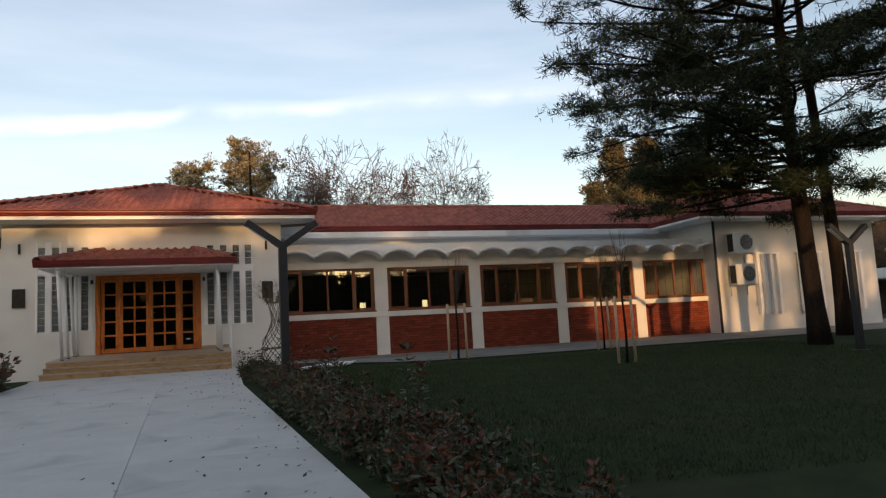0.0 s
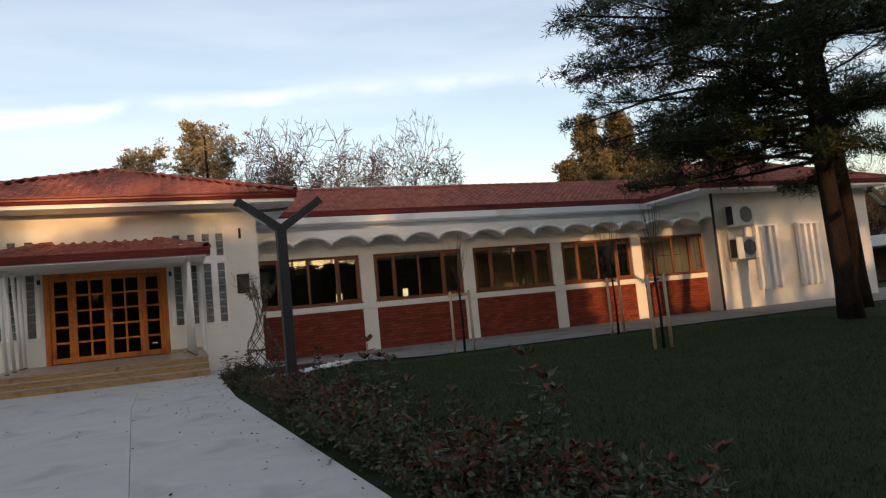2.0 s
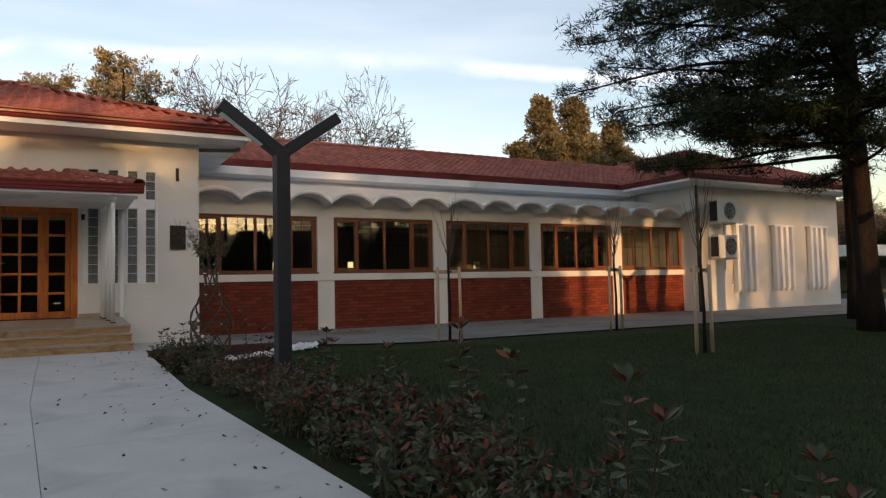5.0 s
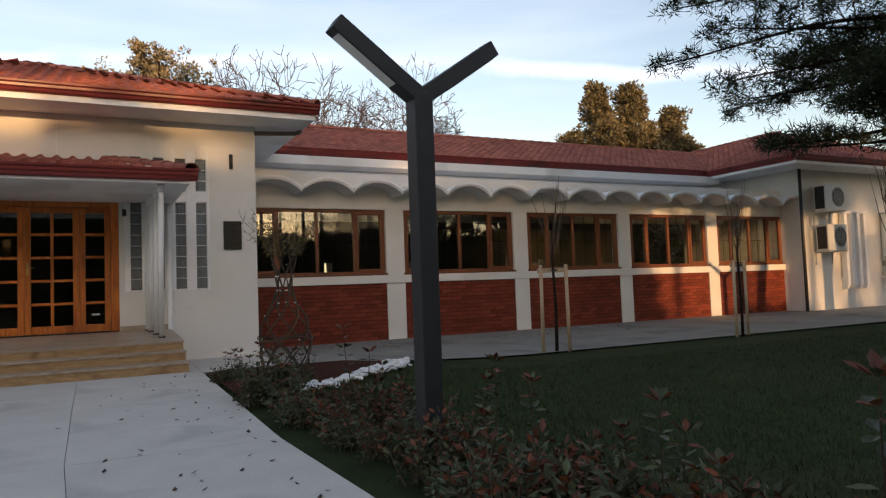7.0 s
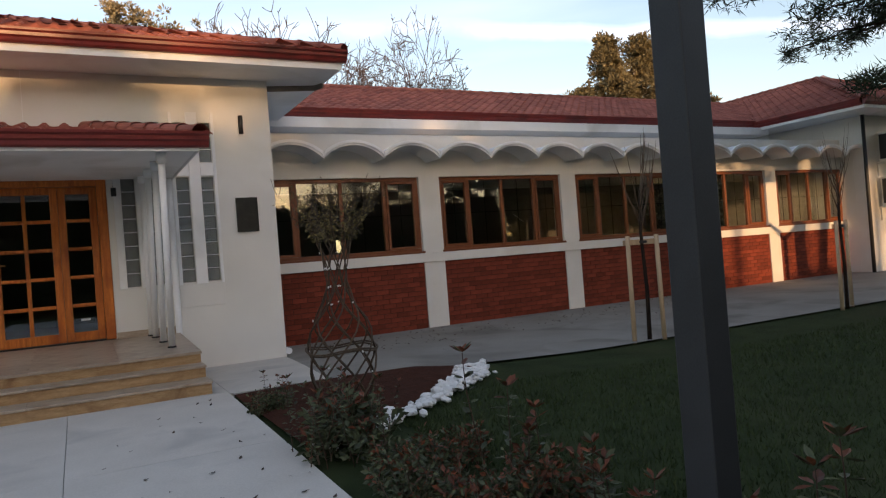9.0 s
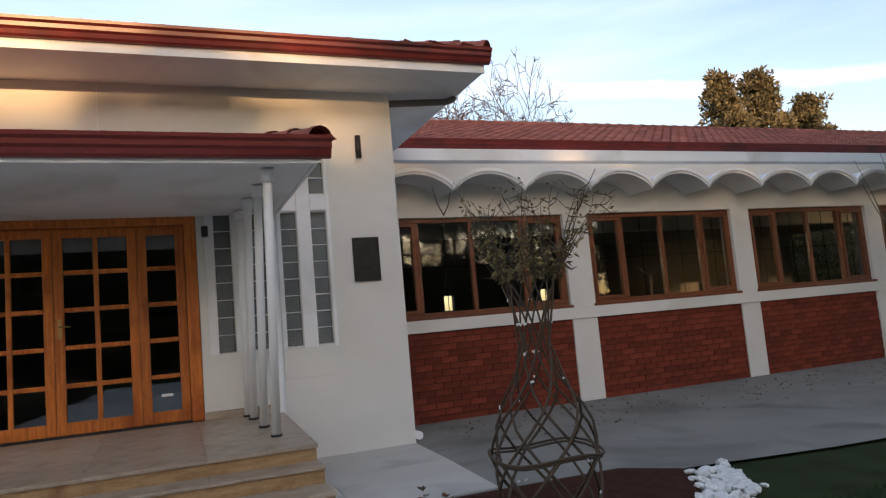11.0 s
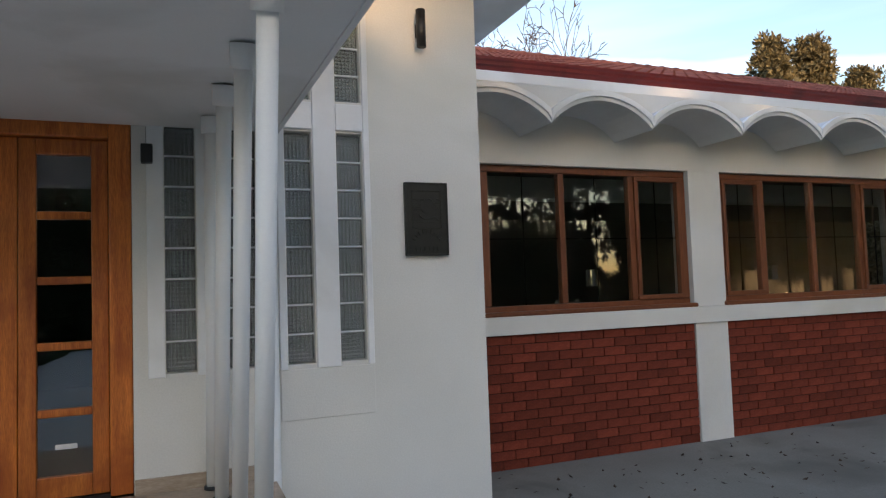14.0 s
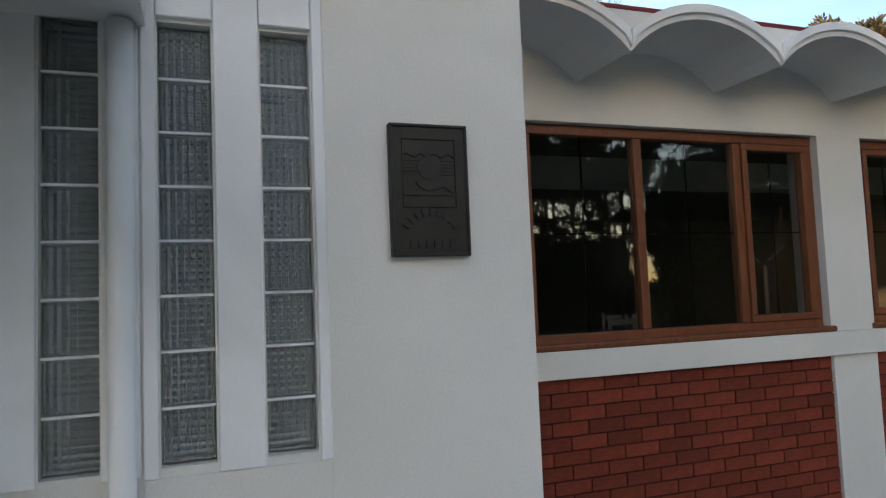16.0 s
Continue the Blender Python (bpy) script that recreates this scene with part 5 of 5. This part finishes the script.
# saplings tied to stakes
def sapling(x, y, turn, two):
    z = ground(x, y) - 0.05
    rnd = random.Random(int(x * 10))
    s = empty("sapling", (x, y, z), label="young bare sapling tied between two wooden stakes", category="sapling", group="staked saplings on the lawn")
    s.rotation_euler = (0, 0, radians(turn))
    part("stem", tube(bmesh.new(), [(0, 0, 0), (0.02, 0, 0.8), (0.0, 0.02, 1.7), (0.03, 0.0, 2.3)], [0.035, 0.03, 0.024, 0.016], 8), M_BARK, s)
    for k in range(16):
        a, h = rnd.uniform(0, 6.28), rnd.uniform(1.7, 2.3)
        d = Vector((math.cos(a) * 0.5, math.sin(a) * 0.5, 1.0)).normalized()
        p = Vector((0.01, 0.01, h))
        pts = [p]
        for i in range(6):
            d = (d + Vector((rnd.uniform(-0.12, 0.12), rnd.uniform(-0.12, 0.12), 0.22))).normalized()
            p = p + d * rnd.uniform(0.13, 0.22)
            pts.append(p)
        part("twig", tube(bmesh.new(), pts, [0.009, 0.008, 0.006, 0.005, 0.004, 0.003, 0.002], 4), M_TWIG, s)
    for side in (-0.26, 0.26):
        part("stake", tube(bmesh.new(), [(side, 0, -0.05), (side * 0.96, 0, 1.62)], [0.036, 0.034], 8), M_STAKE, s, "pale round wooden stake")
    part("crossbar", boxed(-0.3, 0.3, 0.034, 0.058, 1.48, 1.56, 0.004), M_STAKE, s)
    part("tie", boxed(-0.03, 0.05, -0.045, 0.033, 1.50, 1.54, 0.004), M_BLACK, s)


sapling(7.04, 15.19, -10, True)
sapling(11.75, 15.1, 15, True)
sapling(9.82, 10.77, 10, True)


# ---- far side: open shed and tree belt ----
def shed():
    s = empty("open_shed", (46.0, 31.0, -0.6), label="long low open shed with a pale flat roof on white posts", category="shed")
    part("roof", boxed(-2, 40, -3, 5, 3.0, 3.75, 0.05), M_WHITE, s)
    part("back_wall", boxed(-1.5, 39, 4.6, 4.9, 0, 2.998), M_SHED, s)
    for k in range(12):
        part("post", boxed(k * 3.4 - 0.1, k * 3.4 + 0.1, -2.6, -2.4, 0, 2.998), M_WHITE, s)
        if k % 2:
            part("doorway", boxed(k * 3.4 - 2.6, k * 3.4 - 0.6, 4.55, 4.598, 0.05, 2.4), M_BLACK, s)
    part("low_wall", boxed(2, 39, -2.3, -2.1, 0, 0.8), M_SHED, s)


shed()
ROUND = leafy_mesh(71, 9.0, 4.2, lambda u: math.sin(min(1, u) * 2.9 + 0.15) ** 0.7, M_NEEDLE, 0.36, 620)
STEM3 = stem_mesh(9.0, 0.3)
rt = random.Random(9)
for k in range(16):
    crown_tree("evergreen_tree", 50 + k * 4.2, 46 + rt.uniform(-5, 8), 9, ROUND, STEM3, "dark evergreen in the belt beyond the shed", "tree belt", rt.uniform(0, 360), rt.uniform(0.8, 1.15))
for k in range(7):
    bare_tree(47 + k * 6, 42 + rt.uniform(-3, 3), rt.uniform(9, 12), k % 3, rt.uniform(0, 360), -0.6)

# trees towards the street, which the windows mirror and which shade the front
LACY = leafy_mesh(75, 10.9, 3.3, lambda u: (0.95 if u < 0.75 else 0.95 - 1.7 * (u - 0.75)), M_NEEDLE, 0.30, 480)
TALL = leafy_mesh(73, 10.9, 3.0, lambda u: (0.95 if u < 0.75 else 0.95 - 1.7 * (u - 0.75)), M_NEEDLE, 0.42, 1300)
STEM4 = stem_mesh(11.6, 0.26)
# High crown band out of view, added to keep low sun off the roofs.
HIGH = leafy_mesh(79, 17.2, 4.4, lambda u: 0.0 if u < 0.80 else 1.0 - 1.6 * abs(u - 0.90), M_NEEDLE, 0.5, 800)
STEM5 = stem_mesh(17.2, 0.32)
BARETRUNK = leafy_mesh(83, 16.5, 3.0, lambda u: 0.0 if u < 0.62 else 1.0 - 1.3 * abs(u - 0.78), M_NEEDLE, 0.45, 420)
STEM6 = stem_mesh(16.0, 0.24)
for k in range(22):
    x = -46 + k * 2.75 + rt.uniform(-0.5, 0.5)
    if x < 6.6:
        crown_tree("evergreen_tree", x, -27 + (2.5 if k % 2 else -2.5) + rt.uniform(-1, 1), 9, TALL, STEM4, "dark evergreen by the street in front of the house", "street trees", rt.uniform(0, 360), rt.uniform(0.885, 0.93) if -12.5 < x < -1.5 else rt.uniform(0.88, 0.95))
for k in range(16):
    x = -42 + k * 5.2 + rt.uniform(-1, 1)
    crown_tree("street_pine", x, -46 + (3 if k % 2 else -3) + rt.uniform(-1, 1), 9, HIGH, STEM5, "tall dark pine out of view, added to shade the roofs", "street pines", rt.uniform(0, 360), rt.uniform(1.10, 1.18) if x < -3.4 else rt.uniform(0.96, 1.05))
for k in range(24):
    crown_tree("evergreen_tree", -22 + k * 3.5 + rt.uniform(-0.8, 0.8), -65 + rt.uniform(-2, 2), 9, TALL, STEM4, "dark evergreen in the wood beyond the street", "wood beyond the street", rt.uniform(0, 360), rt.uniform(0.88, 0.97))
for k in range(16):
    crown_tree("evergreen_tree", 34 + k * 3.1 + rt.uniform(-0.6, 0.6), -17 + rt.uniform(-4, 4), 9, TALL, STEM4, "dark evergreen by the street in front of the house", "street trees", rt.uniform(0, 360), rt.uniform(0.95, 1.2))
for x, y, q in ((29.5, -24, 1.2), (35.5, -26, 1.3), (42, -25, 1.15), (49, -27, 1.35), (56, -25, 1.2), (63, -28, 1.4), (26.0, -30, 0.8), (22.6, -28, 0.70)):
    crown_tree("evergreen_tree", x, y, 9, LACY, STEM4, "dark evergreen by the street in front of the house", "street trees", rt.uniform(0, 360), q)
for k in range(13):
    crown_tree("low_evergreen", 7.6 + k * 2.0, -23 + rt.uniform(-2, 2), 9, TALL, STEM4, "low dark evergreen by the street in front of the house", "low street trees", rt.uniform(0, 360), rt.uniform(0.47, 0.56))
for k in range(10):
    crown_tree("street_pine", 7.9 + k * 2.6 + rt.uniform(-0.6, 0.6), -25 + (2.2 if k % 2 else -2.2) + rt.uniform(-1.2, 1.2), 9, BARETRUNK, STEM6, "tall dark pine with a long bare trunk by the street", "street pines", rt.uniform(0, 360), rt.uniform(0.94, 1.1))
for k in range(2):
    bare_tree(19.1 + k * 3.6, -22 - 2 * k, 10.5, k + 1, 70 * k, -0.8)


# ---- fallen leaves and grass ----
def litter():
    rnd = random.Random(33)
    v, f = [], []
    for k in range(440):
        if k < 270:
            x, y = rnd.uniform(3.0, 12.0), rnd.gauss(18.6, 0.8)
            if y > 19.7 or (x < 2.6):
                continue
            z = ground(1, y) + 0.008
        elif k < 385:
            y = rnd.uniform(0, 15.2)
            x = path_edge(y) - abs(rnd.gauss(0, 0.7)) - 0.03
            z = ground(0, y) + 0.016
        else:
            x, y = rnd.uniform(-3.9, 2.0), rnd.uniform(0, 15.4)
            if x > path_edge(y):
                continue
            z = ground(0, y) + 0.016
        d = Vector((rnd.uniform(-1, 1), rnd.uniform(-1, 1), 0.06)).normalized()
        side = Vector((-d.y, d.x, rnd.uniform(-0.2, 0.2)))
        L = rnd.uniform(0.03, 0.065)
        p = Vector((x, y, z))
        o = len(v)
        v += [tuple(p), tuple(p + d * L * 0.5 + side * L * 0.3), tuple(p + d * L + Vector((0, 0, 0.01))), tuple(p + d * L * 0.5 - side * L * 0.3)]
        f += [(o, o + 1, o + 2), (o, o + 2, o + 3)]
    tagged(new("fallen_leaves", raw("fallen_leaves", v, f, M_DEAD)), "scattered dry brown leaves on the paving", "leaves", kind="stuff")


litter()


def grass():
    rng = np.random.default_rng(4)
    n = 110000
    u = rng.random(n)
    x = 2.0 + 15.0 * rng.random(n) ** 1.4
    y = 1.0 + 13.0 * rng.random(n)
    z = np.array([ground(a, b) for a, b in zip(x, y)]) - 0.032
    a = rng.random(n) * 6.283
    h = 0.03 + 0.035 * rng.random(n)
    w = 0.004 + 0.003 * rng.random(n)
    bx, by = rng.normal(0, 0.02, n), rng.normal(0, 0.02, n)
    v = np.empty((n, 3, 3))
    v[:, 0] = np.stack([x - w * np.cos(a), y - w * np.sin(a), z], 1)
    v[:, 1] = np.stack([x + w * np.cos(a), y + w * np.sin(a), z], 1)
    v[:, 2] = np.stack([x + bx, y + by, z + h], 1)
    tagged(new("grass", raw("grass", v.reshape(-1, 3).tolist(), np.arange(3 * n).reshape(-1, 3).tolist(), M_BLADE)), "short mown grass blades of the lawn", "grass", kind="stuff")


grass()


# ---- brick panels ----
def brick_panels():
    course, length, gap = Z_BRICK / 14, 0.272, 0.010
    rnd = random.Random(77)
    cache = {}
    for x0, x1 in BAYS:
        setting("wall_backing", boxed(x0, x1, YP + 0.032, YP + 0.30, -0.3, Z_BRICK), M_JOINT, "dark mortar bed behind the bricks", "wall")
        panel = empty("wall_brick", (x0, YP + 0.03, 0.0), label="red brick panel below the gallery window", category="brick wall", kind="structure")
        for r in range(14):
            x = x0 - (length / 2 if r % 2 else 0)
            while x < x1 - 0.02:
                a, b = max(x, x0) + gap / 2, min(x + length, x1) - gap / 2
                x += length
                if b - a < 0.03:
                    continue
                key = round(b - a, 3)
                if key not in cache:
                    cache[key] = mesh_of("brick", boxed(-key / 2, key / 2, -0.012, 0.02, -(course - gap) / 2, (course - gap) / 2), M_BRICK)
                piece("brick", cache[key], panel, pose((a + b) / 2 - x0, rnd.uniform(-0.002, 0.002), (r + 0.5) * course))


brick_panels()
